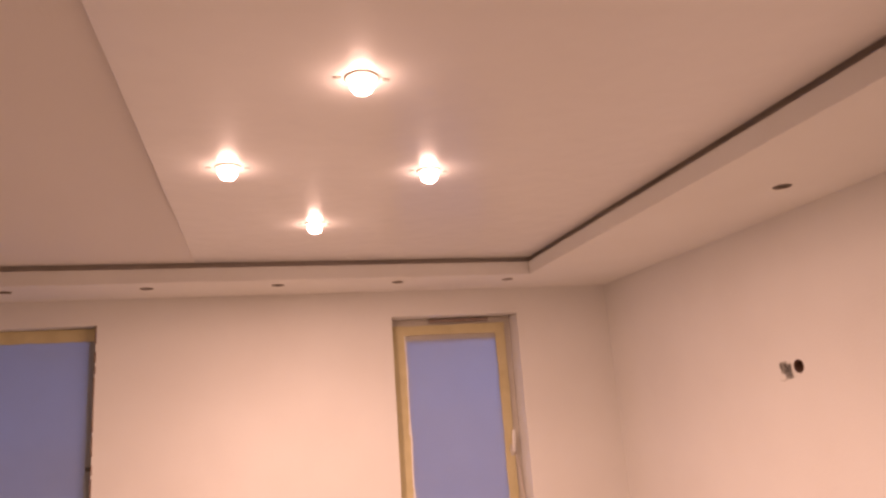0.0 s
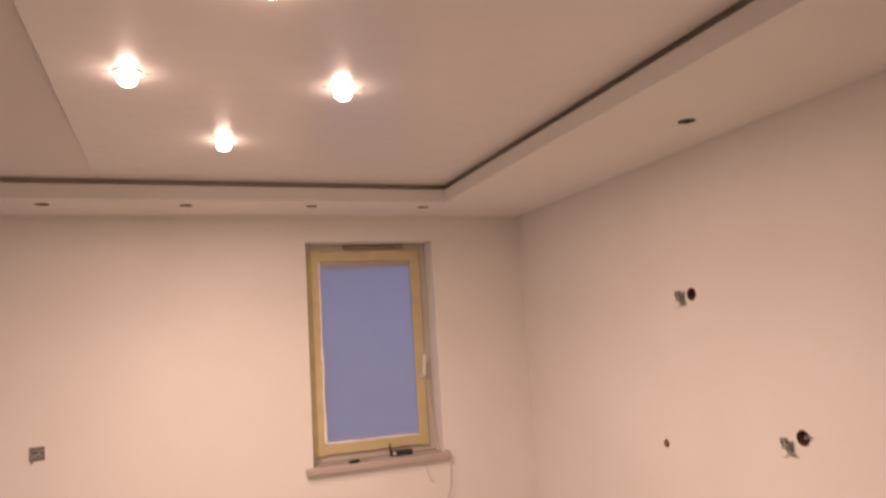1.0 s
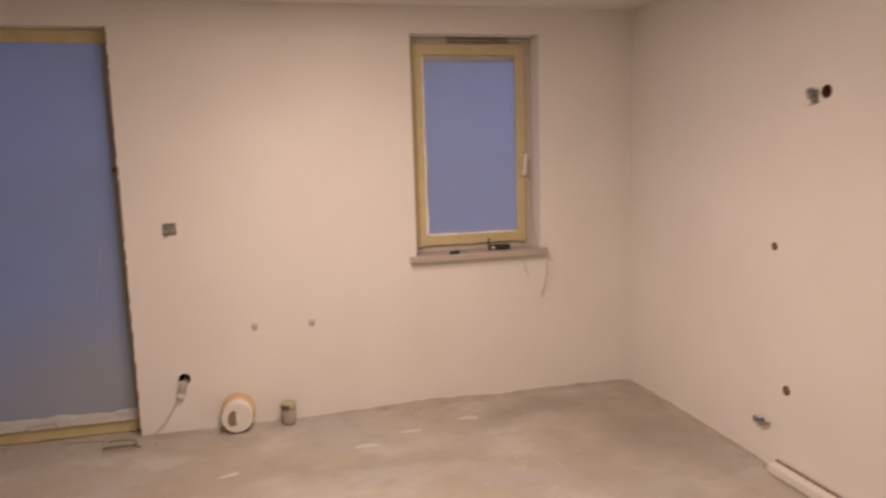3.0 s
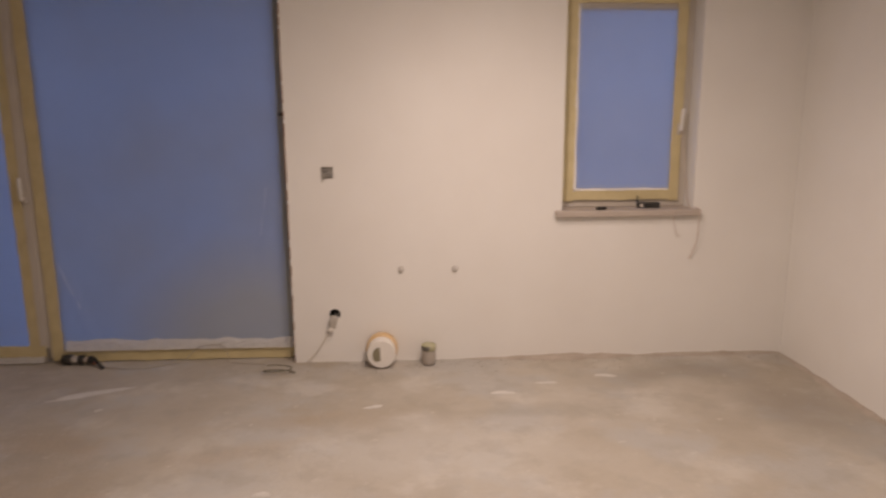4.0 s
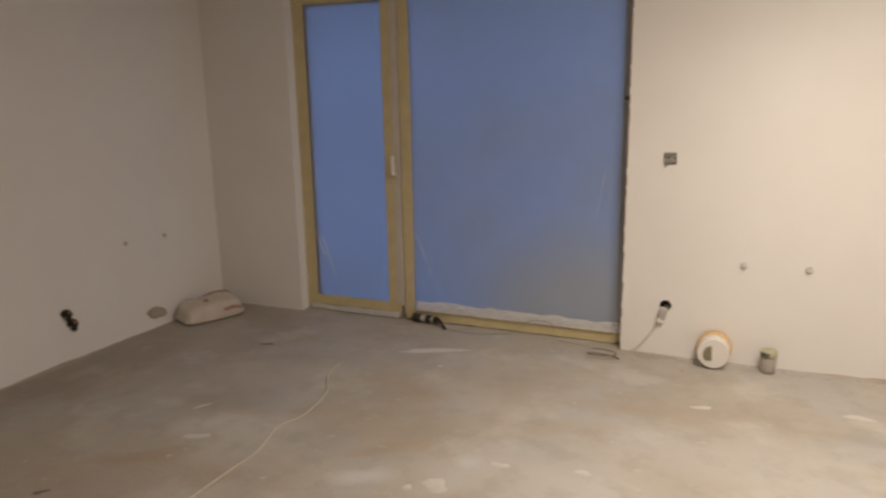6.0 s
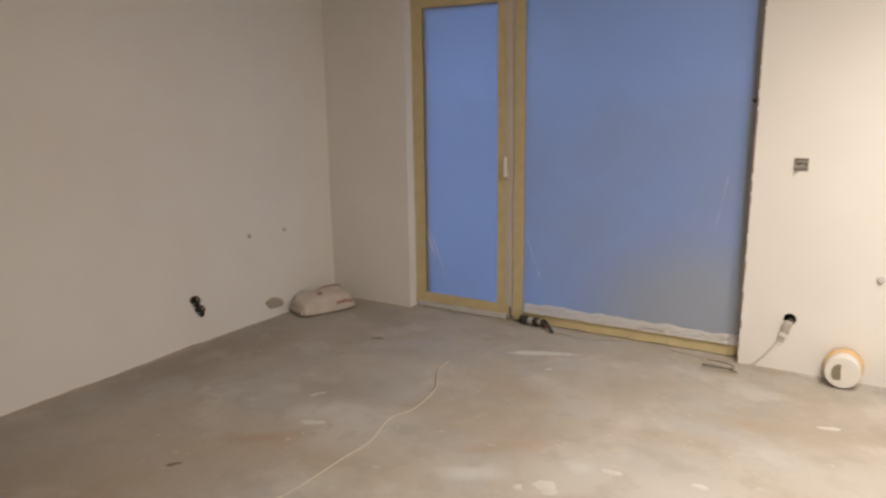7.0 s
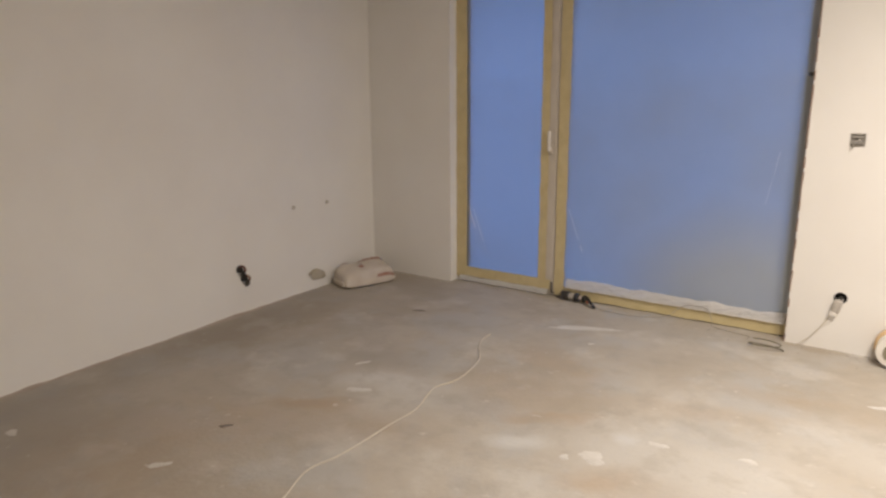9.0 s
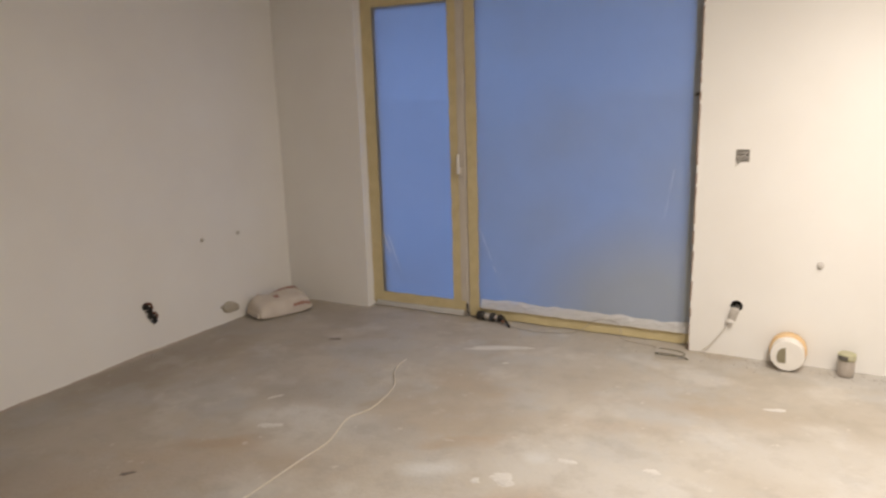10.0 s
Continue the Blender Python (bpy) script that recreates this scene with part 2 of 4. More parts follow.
WIRE_WHITE = material("white cable sheath", (0.58, 0.535, 0.455), 0.5, second=(0.6, 0.53, 0.42), scale=20)
WIRE_GREY = material("grey cable sheath", (0.30, 0.28, 0.25), 0.6, second=(0.22, 0.2, 0.18), scale=20)
WIRE_DULL = material("dusty thin cable", (0.44, 0.39, 0.32), 0.7, second=(0.36, 0.32, 0.26), scale=20)
WIRE_OLIVE = material("dark olive cable", (0.17, 0.15, 0.10), 0.6, second=(0.11, 0.1, 0.07), scale=20)
WIRE_BLUE = material("blue wire", (0.13, 0.17, 0.32), 0.5, second=(0.10, 0.11, 0.2), scale=30)
PAPER = material("dusty paper sack", (0.68, 0.61, 0.53), 0.85, second=(0.56, 0.48, 0.40), scale=7, amount=0.8, grain=60, bump=0.3)
PRINT_RED = material("faded red print", (0.38, 0.19, 0.145), 0.8, second=(0.47, 0.31, 0.25), scale=18, amount=0.9)
TUB_WHITE = material("white tub plastic", (0.84, 0.81, 0.76), 0.4, second=(0.78, 0.74, 0.68), scale=16)
TUB_ORANGE = material("orange tub rim", (0.74, 0.50, 0.25), 0.5, second=(0.70, 0.52, 0.32), scale=20)
LABEL_DARK = material("dark olive label", (0.27, 0.24, 0.16), 0.6, second=(0.18, 0.16, 0.11), scale=20)
JAR = material("dusty translucent jar", (0.42, 0.37, 0.32), 0.35, second=(0.34, 0.3, 0.26), scale=20)
JAR_LID = material("olive jar lid", (0.42, 0.41, 0.24), 0.5, second=(0.50, 0.46, 0.33), scale=35, amount=0.9)
PLASTER = material("splashed plaster", (0.66, 0.63, 0.585), 0.9, second=(0.52, 0.485, 0.44), scale=12, grain=60, bump=0.4)
CRUMBS = material("grey mortar crumbs", (0.44, 0.40, 0.35), 0.95, second=(0.34, 0.30, 0.26), scale=30)
CRUMBS_DARK = material("dark mortar chip", (0.20, 0.17, 0.145), 0.95, second=(0.28, 0.24, 0.20), scale=40)
SPONGE = material("beige mortar", (0.50, 0.45, 0.36), 0.95, second=(0.42, 0.37, 0.28), scale=30, grain=120, bump=0.6)
LAMP_GLOW = emitter("lamp bulb", LAMP_COLOUR, LAMP_GLOW_STRENGTH)
GROUND = material("outdoor ground", (0.34, 0.33, 0.32), 0.95, second=(0.22, 0.23, 0.20), scale=0.6, amount=0.9)


# ---- building helpers ----
def put(bm, name, mat, smooth=False):
    bmesh.ops.recalc_face_normals(bm, faces=bm.faces)
    me = bpy.data.meshes.new(name)
    bm.to_mesh(me)
    bm.free()
    me.materials.append(mat)
    if smooth:
        for p in me.polygons:
            p.use_smooth = True
    return new(name, me)


def part(name, bm, mat, parent, label="", smooth=False):
    ob = put(bm, name, mat, smooth)
    ob.parent = parent
    return tagged(ob, label)


def thing(name, at, label, category, group="", turn=0.0):
    ob = new(name)
    ob.empty_display_size = 0.1
    ob.matrix_basis = pose(*at, 0, 0, turn)
    return tagged(ob, label, category, group)


def box(lo, hi, bevel=0.0, bm=None, segments=2):
    own = bm is None
    bm = bm or bmesh.new()
    lo, hi = Vector(lo), Vector(hi)
    made = bmesh.ops.create_cube(bm, size=1, matrix=Matrix.Translation((lo + hi) / 2) @ Matrix.Diagonal((*(hi - lo), 1)))
    if bevel:
        edges = list({e for v in made["verts"] for e in v.link_edges})
        bmesh.ops.bevel(bm, geom=edges, offset=bevel, segments=segments, profile=0.5, affect="EDGES")
    return bm


def cyl(r1, r2, depth, m=Matrix(), n=24, bm=None, caps=True, bevel=0.0):
    bm = bm or bmesh.new()
    made = bmesh.ops.create_cone(bm, cap_ends=caps, cap_tris=False, segments=n, radius1=r1, radius2=r2, depth=depth, matrix=m @ Matrix.Translation((0, 0, depth / 2)))
    if bevel:
        edges = [e for e in {e for v in made["verts"] for e in v.link_edges} if len(e.link_faces) == 2 and e.calc_face_angle(0) > 0.8]
        bmesh.ops.bevel(bm, geom=edges, offset=bevel, segments=2, profile=0.5, affect="EDGES")
    return bm


def lathe(profile, m=Matrix(), n=28):
    """A turned shape from (radius, height) pairs."""
    bm = bmesh.new()
    rings = [[bm.verts.new(m @ Vector((r * math.cos(2 * math.pi * k / n), r * math.sin(2 * math.pi * k / n), h))) for k in range(n)] for r, h in profile]
    for a, b in zip(rings, rings[1:]):
        for k in range(n):
            bm.faces.new((a[k], a[(k + 1) % n], b[(k + 1) % n], b[k]))
    bm.faces.new(rings[0][::-1])
    bm.faces.new(rings[-1])
    bmesh.ops.recalc_face_normals(bm, faces=bm.faces)
    return bm


def tube(points, r, n=8, steps=6):
    """A round cable through the points, as a mesh with smooth bends."""
    pts = [Vector(p) for p in points]
    line = []
    for i in range(len(pts) - 1):
        p0, p1, p2, p3 = pts[max(i - 1, 0)], pts[i], pts[i + 1], pts[min(i + 2, len(pts) - 1)]
        for s in range(steps):
            t = s / steps
            line.append(0.5 * (2 * p1 + (p2 - p0) * t + (2 * p0 - 5 * p1 + 4 * p2 - p3) * t * t + (3 * p1 - p0 - 3 * p2 + p3) * t ** 3))
    line.append(pts[-1])
    bm = bmesh.new()
    rings = []
    for i, p in enumerate(line):
        d = (line[min(i + 1, len(line) - 1)] - line[max(i - 1, 0)]).normalized()
        a = d.cross(Vector((0.13, 0.21, 0.97))).normalized()
        b = d.cross(a)
        rings.append([bm.verts.new(p + r * (math.cos(2 * math.pi * k / n) * a + math.sin(2 * math.pi * k / n) * b)) for k in range(n)])
    for a, b in zip(rings, rings[1:]):
        for k in range(n):
            bm.faces.new((a[k], a[(k + 1) % n], b[(k + 1) % n], b[k]))
    bm.faces.new(rings[0][::-1])
    bm.faces.new(rings[-1])
    bmesh.ops.recalc_face_normals(bm, faces=bm.faces)
    return bm


def slab(u0, u1, v0, v1, thick, place, rects=(), rounds=(), n=20):
    """A board in the plane (u, v) with square openings (u0, u1, v0, v1) and round ones (u, v, radius) through it. place maps (u, v, depth) to the world."""
    bm = bmesh.new()
    cells = [("r", *r) for r in rects] + [("c", u - r * 1.3, u + r * 1.3, v - r * 1.3, v + r * 1.3, u, v, r) for u, v, r in rounds]
    us = sorted({u0, u1, *[c[1] for c in cells], *[c[2] for c in cells]})
    vs = sorted({v0, v1, *[c[3] for c in cells], *[c[4] for c in cells]})
    us, vs = [u for u in us if u0 <= u <= u1], [v for v in vs if v0 <= v <= v1]
    seen = {}

    def vert(u, v, w):
        key = (round(u, 5), round(v, 5), round(w, 5))
        if key not in seen:
            seen[key] = bm.verts.new(place(u, v, w))
        return seen[key]

    inside = lambda u, v: next((c for c in cells if c[1] < u < c[2] and c[3] < v < c[4]), None)
    solid = {}
    for i in range(len(us) - 1):
        for j in range(len(vs) - 1):
            c = inside((us[i] + us[i + 1]) / 2, (vs[j] + vs[j + 1]) / 2)
            solid[i, j] = c is None
            if c is None:
                for w in (0, thick):
                    bm.faces.new([vert(u, v, w) for u, v in ((us[i], vs[j]), (us[i + 1], vs[j]), (us[i + 1], vs[j + 1]), (us[i], vs[j + 1]))])
    for (i, j), full in solid.items():
        if full:
            for di, dj, a, b in ((-1, 0, (i, j), (i, j + 1)), (1, 0, (i + 1, j), (i + 1, j + 1)), (0, -1, (i, j), (i + 1, j)), (0, 1, (i, j + 1), (i + 1, j + 1))):
                other = (i + di, j + dj)
                c = None
                if other in solid and not solid[other]:
                    c = inside((us[other[0]] + us[other[0] + 1]) / 2, (vs[other[1]] + vs[other[1] + 1]) / 2)
                if other not in solid or (c is not None and c[0] == "r"):
                    pa, pb = (us[a[0]], vs[a[1]]), (us[b[0]], vs[b[1]])
                    bm.faces.new([vert(*pa, 0), vert(*pb, 0), vert(*pb, thick), vert(*pa, thick)])
    for c in cells:
        if c[0] == "c":
            _, a0, a1, b0, b1, cu, cv, r = c
            corners = [(a1, b1), (a0, b1), (a0, b0), (a1, b0)]
            ring = [(cu + r * math.cos(2 * math.pi * k / n), cv + r * math.sin(2 * math.pi * k / n)) for k in range(n)]
            q = n // 4
            for w in (0, thick):
                for s in range(4):
                    for k in range(s * q, (s + 1) * q):
                        bm.faces.new([vert(*corners[s], w), vert(*ring[k], w), vert(*ring[(k + 1) % n], w)])
                    bm.faces.new([vert(*corners[s], w), vert(*corners[(s + 1) % 4], w), vert(*ring[((s + 1) * q) % n], w)])
            for k in range(n):
                bm.faces.new([vert(*ring[k], 0), vert(*ring[(k + 1) % n], 0), vert(*ring[(k + 1) % n], thick), vert(*ring[k], thick)])
    bmesh.ops.recalc_face_normals(bm, faces=bm.faces)
    return bm


def structure(ob, label):
    return tagged(ob, label, kind="structure")


# ---- large structure ----
XL, YR, ZT = -6.29, -5.15, 2.80        # left wall, rear wall (unseen, drawn in for bounce light), structural ceiling
DX0, DX1, DZ = -5.53, -3.15, 2.325    # balcony door opening
WX0, WX1, WZ0, WZ1 = -1.469, -0.645, 0.935, 2.309

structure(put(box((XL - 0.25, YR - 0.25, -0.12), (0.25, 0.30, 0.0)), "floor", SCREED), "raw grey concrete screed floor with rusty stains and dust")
structure(put(slab(XL - 0.25, 0.25, 0.0, ZT, 0.30, lambda u, v, w: (u, w, v),
                   rects=((DX0, DX1, 0.0, DZ), (WX0, WX1, WZ0, WZ1), (-2.943, -2.869, 1.168, 1.240)),
                   rounds=((-2.889, 0.316, 0.034),)), "wall_north", PAINT), "freshly plastered white wall with window and balcony door")
structure(put(slab(YR, 0.0, 0.0, ZT, 0.25, lambda u, v, w: (w, u, v),
                   rects=((-1.628, -1.560, 1.752, 1.826), (-2.158, -2.096, 1.137, 1.205)),
                   rounds=((-1.674, 1.802, 0.030), (-2.206, 1.213, 0.031), (-1.388, 1.099, 0.020), (-1.502, 0.417, 0.024))),
              "wall_east", PAINT), "freshly plastered white wall with open socket holes")
structure(put(slab(YR, 0.0, 0.0, ZT, 0.25, lambda u, v, w: (XL - w, u, v),
                   rounds=((-1.414, 0.312, 0.026), (-1.382, 0.243, 0.026))), "wall_west", PAINT), "unseen plain white rear wall, set close to bounce light, slightly dusty near the floor")
# Unseen rear wall, placed close behind the camera to bounce more light.
structure(put(slab(XL - 0.25, 0.25, 0.0, ZT, 0.25, lambda u, v, w: (u, YR - w, v)), "wall_south", PAINT), "unseen plain white rear wall, set close to bounce light")
# Runs out past the north wall as an added, unseen overhang that dims the films' tops.
structure(put(box((XL - 0.25, YR - 0.25, ZT), (0.25, 1.55, ZT + 0.2)), "ceiling", CAVITY), "rough concrete slab above the hung ceiling, with an added outdoor overhang shading the panes")

# hung ceiling: a lowered border with lamp cut-outs, an open cove slot, and a smooth field
SX, SY, SXL, SYR = -0.715, -0.470, XL + 0.715, YR + 0.5
cut_north = [(x, -0.314, 0.036) for x in (-5.57, -4.89, -4.205, -3.522, -2.845, -2.159, -1.479, -0.799)]
cut_east = [(-0.303, y, 0.036) for y in (-2.11, -3.47)]
under = lambda u, v, w: (u, v, Z_SOFFIT + w)
for label, args in (("white plasterboard border with round lamp cut-outs", (XL, 0.0, SY, 0.0, 0.0125, under, (), cut_north)),
                    ("white plasterboard border with round lamp cut-outs", (SX, 0.0, SYR, SY, 0.0125, under, (), cut_east)),
                    ("white plasterboard ceiling border", (XL, SXL, SYR, SY, 0.0125, under)),
                    ("white plasterboard ceiling border", (XL, 0.0, YR, SYR, 0.0125, under))):
    border = structure(put(slab(*args), "ceiling_border", PAINT), label)
    for x, y, r in args[7] if len(args) > 7 else ():
        # Added dark lining: the shade inside each hole, put into its colour.
        ring = cyl(r - 0.0005, r - 0.0005, 0.014, Matrix.Translation((x, y, Z_SOFFIT - 0.0005)), 24, caps=False)
        part("cutout_shade", ring, CUT_SHADE, border, "added brown lining that paints the shade inside a lamp cut-out")
Z_LIP = 2.544
for lo, hi in (((SXL, SY, Z_SOFFIT + 0.0125), (SX, SY + 0.0125, Z_LIP)), ((SX, SYR, Z_SOFFIT + 0.0125), (SX + 0.0125, SY + 0.0125, Z_LIP)),
               ((SXL - 0.0125, SYR, Z_SOFFIT + 0.0125), (SXL, SY + 0.0125, Z_LIP)), ((SXL, SYR - 0.0125, Z_SOFFIT + 0.0125), (SX, SYR, Z_LIP))):
    structure(put(box(lo, hi), "ceiling_lip", PAINT), "upright edge of the lowered ceiling border")
STEP = -2.585
structure(put(box((STEP, SYR - 0.02, Z_CEIL), (SX + 0.01, SY + 0.01, Z_CEIL + 0.05), 0.002), "ceiling_field", SATIN_CEIL), "smooth satin white ceiling field with recessed lamps")
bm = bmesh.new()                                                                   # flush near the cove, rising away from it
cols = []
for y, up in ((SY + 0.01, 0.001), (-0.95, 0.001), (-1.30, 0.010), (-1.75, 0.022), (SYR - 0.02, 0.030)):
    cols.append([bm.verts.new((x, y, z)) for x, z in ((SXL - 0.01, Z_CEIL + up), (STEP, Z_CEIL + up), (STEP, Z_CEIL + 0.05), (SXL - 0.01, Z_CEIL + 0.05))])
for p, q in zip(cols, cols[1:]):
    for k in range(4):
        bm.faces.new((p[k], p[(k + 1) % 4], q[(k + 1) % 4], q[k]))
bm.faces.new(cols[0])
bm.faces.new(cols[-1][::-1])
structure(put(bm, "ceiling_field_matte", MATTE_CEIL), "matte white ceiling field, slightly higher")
for lo, hi in (((SXL - 0.08, SY + 0.05, Z_SOFFIT + 0.013), (SX + 0.05, SY + 0.06, ZT)), ((SX + 0.05, SYR - 0.08, Z_SOFFIT + 0.013), (SX + 0.06, SY + 0.06, ZT))):
    structure(put(box(lo, hi), "cove_back", CAVITY), "back board of the ceiling cove")

# metal bead on the door's plaster edge
bm = bmesh.new()
random.seed(3)
z = 0.0
while z < DZ - 0.02:
    h = random.uniform(0.03, 0.11)
    box((DX1 - 0.0035 - random.uniform(0, 0.002), -0.0035, z), (DX1 + random.uniform(0.001, 0.005), 0.006, min(z + h, DZ)), bm=bm)
    z += h + random.choice((0, 0.004, 0.02, 0.045))
structure(put(bm, "corner_trim", BEAD), "exposed rusty corner bead along the plaster edge")

# dirt and dust heaped in the angle between floor and plaster
def dirt_fillet(length, seed, depth, height):
    bm = bmesh.new()
    n = int(length / 0.02)
    rows = []
    for i in range(n + 1):
        x = length * i / n
        k = 0.55 + 0.75 * noise.noise(Vector((x * 2.1, seed, 0))) + 0.35 * noise.noise(Vector((x * 9, seed, 4))) + 0.2 * noise.noise(Vector((x * 31, seed, 8)))
        k = min(1.2, max(0.06, k)) * min(1.0, 0.1 + x / 0.4, 0.1 + (length - x) / 0.25)
        d, h = depth * k, height * k
        rows.append([bm.verts.new((x, y, z)) for y, z in ((0, 0), (-d, 0), (-d * 0.55, h * 0.22), (-d * 0.2, h * 0.55), (0, h))])
    for p, q in zip(rows, rows[1:]):
        for k in range(5):
            bm.faces.new((p[k], p[(k + 1) % 5], q[(k + 1) % 5], q[k]))
    bm.faces.new(rows[0])
    bm.faces.new(rows[-1][::-1])
    return bm


for length, seed, depth, height, at in ((2.1, 2.0, 0.075, 0.030, (-2.105, -0.0005, 0.0005)), (1.40, 7.0, 0.060, 0.022, (-0.0005, -0.012, 0.0005, 0, 0, -90)), (2.4, 11.0, 0.035, 0.014, (XL + 0.0005, -3.2, 0.0005, 0, 0, 90))):
    dirt = structure(put(dirt_fillet(length, seed, depth, height), "trim", DIRT), "brown dirt heaped where the floor meets the wall")
    dirt.matrix_basis = pose(*at)

# outside
bm = bmesh.new()
bmesh.ops.create_grid(bm, x_segments=8, y_segments=8, size=1500, matrix=Matrix.Translation((0, 0, -0.35)))
structure(put(bm, "ground", GROUND), "pale paved ground outside at dusk")


# ---- window and balcony door ----
def tape_strip(a, b, width, y, seed, wobble=0.003):
    """A strip of tape on a frame's face from a to b (x, z), with a torn, wavering edge."""
    rng = random.Random(seed)
    a, b = Vector(a), Vector(b)
    d = (b - a).normalized()
    s = Vector((-d.y, d.x))
    n = max(2, int((b - a).length / 0.07))
    bm = bmesh.new()
    rows = []
    for i in range(n + 1):
        p = a + (b - a) * i / n
        lo, hi = p - s * (width / 2 + rng.uniform(-wobble, wobble)), p + s * (width / 2 + rng.uniform(-wobble, wobble))
        dy = rng.uniform(0, 0.0012)
        rows.append([bm.verts.new((q.x, y - dy - w, q.y)) for w in (0, 0.0012) for q in (lo, hi)])
    for r, t in zip(rows, rows[1:]):
        for k, m in ((0, 1), (1, 3), (3, 2), (2, 0)):
            bm.faces.new((r[k], r[m], t[m], t[k]))
    bm.faces.new([rows[0][k] for k in (0, 1, 3, 2)])
    bm.faces.new([rows[-1][k] for k in (0, 1, 3, 2)])
    bmesh.ops.recalc_face_normals(bm, faces=bm.faces)
    return bm


def film_sheet(x0, x1, z0, z1, y, seed, folds=()):
    """A sheet of film with loose waves and a few pulled folds, each (x, z, angle, length, height)."""
    bm = bmesh.new()
    nx, nz = max(8, int((x1 - x0) / 0.03)), max(8, int((z1 - z0) / 0.03))
    grid = []
    for i in range(nx + 1):
        col = []
        for j in range(nz + 1):
            x, z = x0 + (x1 - x0) * i / nx, z0 + (z1 - z0) * j / nz
            edge = min(i, nx - i, j, nz - j) / 4
            d = 0.006 * noise.noise(Vector((x * 2.2, seed, z * 1.3))) + 0.003 * noise.noise(Vector((x * 9 + z * 4, seed, z * 5)))
            for fx, fz, ang, ln_, h in folds:
                ca, sa = math.cos(radians(ang)), math.sin(radians(ang))
                along, across = (x - fx) * ca + (z - fz) * sa, -(x - fx) * sa + (z - fz) * ca
                d += h * math.exp(-(across / 0.018) ** 2) * math.exp(-(along / ln_) ** 4)
            col.append(bm.verts.new((x, y - max(0.0, d + 0.003) * min(1, edge), z)))
        grid.append(col)
    for i in range(nx):
        for j in range(nz):
            bm.faces.new((grid[i][j], grid[i + 1][j], grid[i + 1][j + 1], grid[i][j + 1]))
    return bm


def lever(parent, x, y, z, turn, label):
    """A window handle: oval rose, neck and a lever with a rounded end."""
    h = part("handle", box((x - 0.014, y - 0.012, z - 0.035), (x + 0.014, y, z + 0.035), 0.005), PVC, parent, label)
    m = Matrix.Translation((x, y - 0.012, z)) @ Matrix.Rotation(radians(90), 4, "X")
    part("neck", cyl(0.009, 0.009, 0.035, m, 16), PVC, h)
    lv = box((-0.011, -0.048, -0.012), (0.011, -0.033, 0.125), 0.006, segments=3)
    bmesh.ops.transform(lv, matrix=Matrix.Translation((x, y, z)) @ Matrix.Rotation(radians(turn), 4, "Y"), verts=lv.verts)
    part("lever", lv, TUB_WHITE, h, smooth=True)
    return h


def frame_bars(parent, name, x0, x1, z0, z1, w, y0, y1, bevel=0.004):
    """Four mitre-less bars round an opening: two posts and two rails between them."""
    for lo, hi in (((x0, y0, z0), (x0 + w, y1, z1)), ((x1 - w, y0, z0), (x1, y1, z1)),
                   ((x0 + w, y0, z0), (x1 - w, y1, z0 + w)), ((x0 + w, y0, z1 - w), (x1 - w, y1, z1))):
        part(name, box(lo, hi, bevel), PVC, parent)


# small window
YW = 0.15
window = structure(thing("window_1", (0, 0, 0), "", ""), "tall window masked with blue-looking film and yellow tape")
frame_bars(window, "window_frame", WX0 + 0.001, WX1 - 0.001, WZ0 + 0.0225, WZ1 - 0.001, 0.075, YW, YW + 0.07)
frame_bars(window, "sash_frame", WX0 + 0.046, WX1 - 0.046, WZ0 + 0.088, WZ1 - 0.088, 0.055, YW - 0.012, YW + 0.05)
gx0, gx1, gz0, gz1 = WX0 + 0.095, WX1 - 0.108, 1.065, 2.205
pane = part("pane", box((gx0 - 0.01, YW + 0.022, gz0 - 0.01), (gx1 + 0.02, YW + 0.028, gz1 + 0.01)), GLASS, window)
pane.visible_shadow = False
part("masking_film", film_sheet(gx0 - 0.02, gx1 + 0.02, gz0 - 0.02, gz1 + 0.02, YW - 0.0135, 1.7, ((gx0 + 0.1, 1.2, 75, 0.15, 0.004),)), FILM_CLEAN, window, "thin hazy masking film", smooth=True)
for i, (a, b, w) in enumerate((((gx0 - 0.042, gz0 - 0.07), (gx0 - 0.042, gz1 + 0.06), 0.092), ((gx1 + 0.027, gz0 - 0.07), (gx1 + 0.027, gz1 + 0.06), 0.064),
                               ((gx0 - 0.06, gz0 - 0.034), (gx1 + 0.045, gz0 - 0.034), 0.058), ((gx0 - 0.06, gz1 + 0.026), (gx1 + 0.045, gz1 + 0.026), 0.062))):
    part("masking_tape", tape_strip(a, b, w, YW - 0.0175 - 0.0026 * (i > 1), 10 + i), TAPE, window, "yellow masking tape")
for i, (a, b, w) in enumerate((((gx0 + 0.009, gz0 + 0.01), (gx0 + 0.009, gz1 - 0.01), 0.014), ((gx0 + 0.01, gz0 + 0.004), (gx1 - 0.01, gz0 + 0.004), 0.016))):
    part("film_edge", tape_strip(a, b, w, YW - 0.0175, 20 + i, 0.004), FILM_EDGE, window, "bunched white film edge")
part("trickle_vent", box((-1.20, YW - 0.022, WZ1 - 0.030), (-0.80, YW - 0.001, WZ1 - 0.006), 0.004), BEAD, window, "brown vent strip under the lintel")
lever(window, -0.712, YW - 0.014, 1.445, 4, "white plastic window handle")
part("window_sill", box((WX0 - 0.045, -0.045, WZ0 - 0.016), (WX1 + 0.040, YW + 0.02, WZ0 + 0.022), 0.006), SILL, window, "dusty beige stone sill")

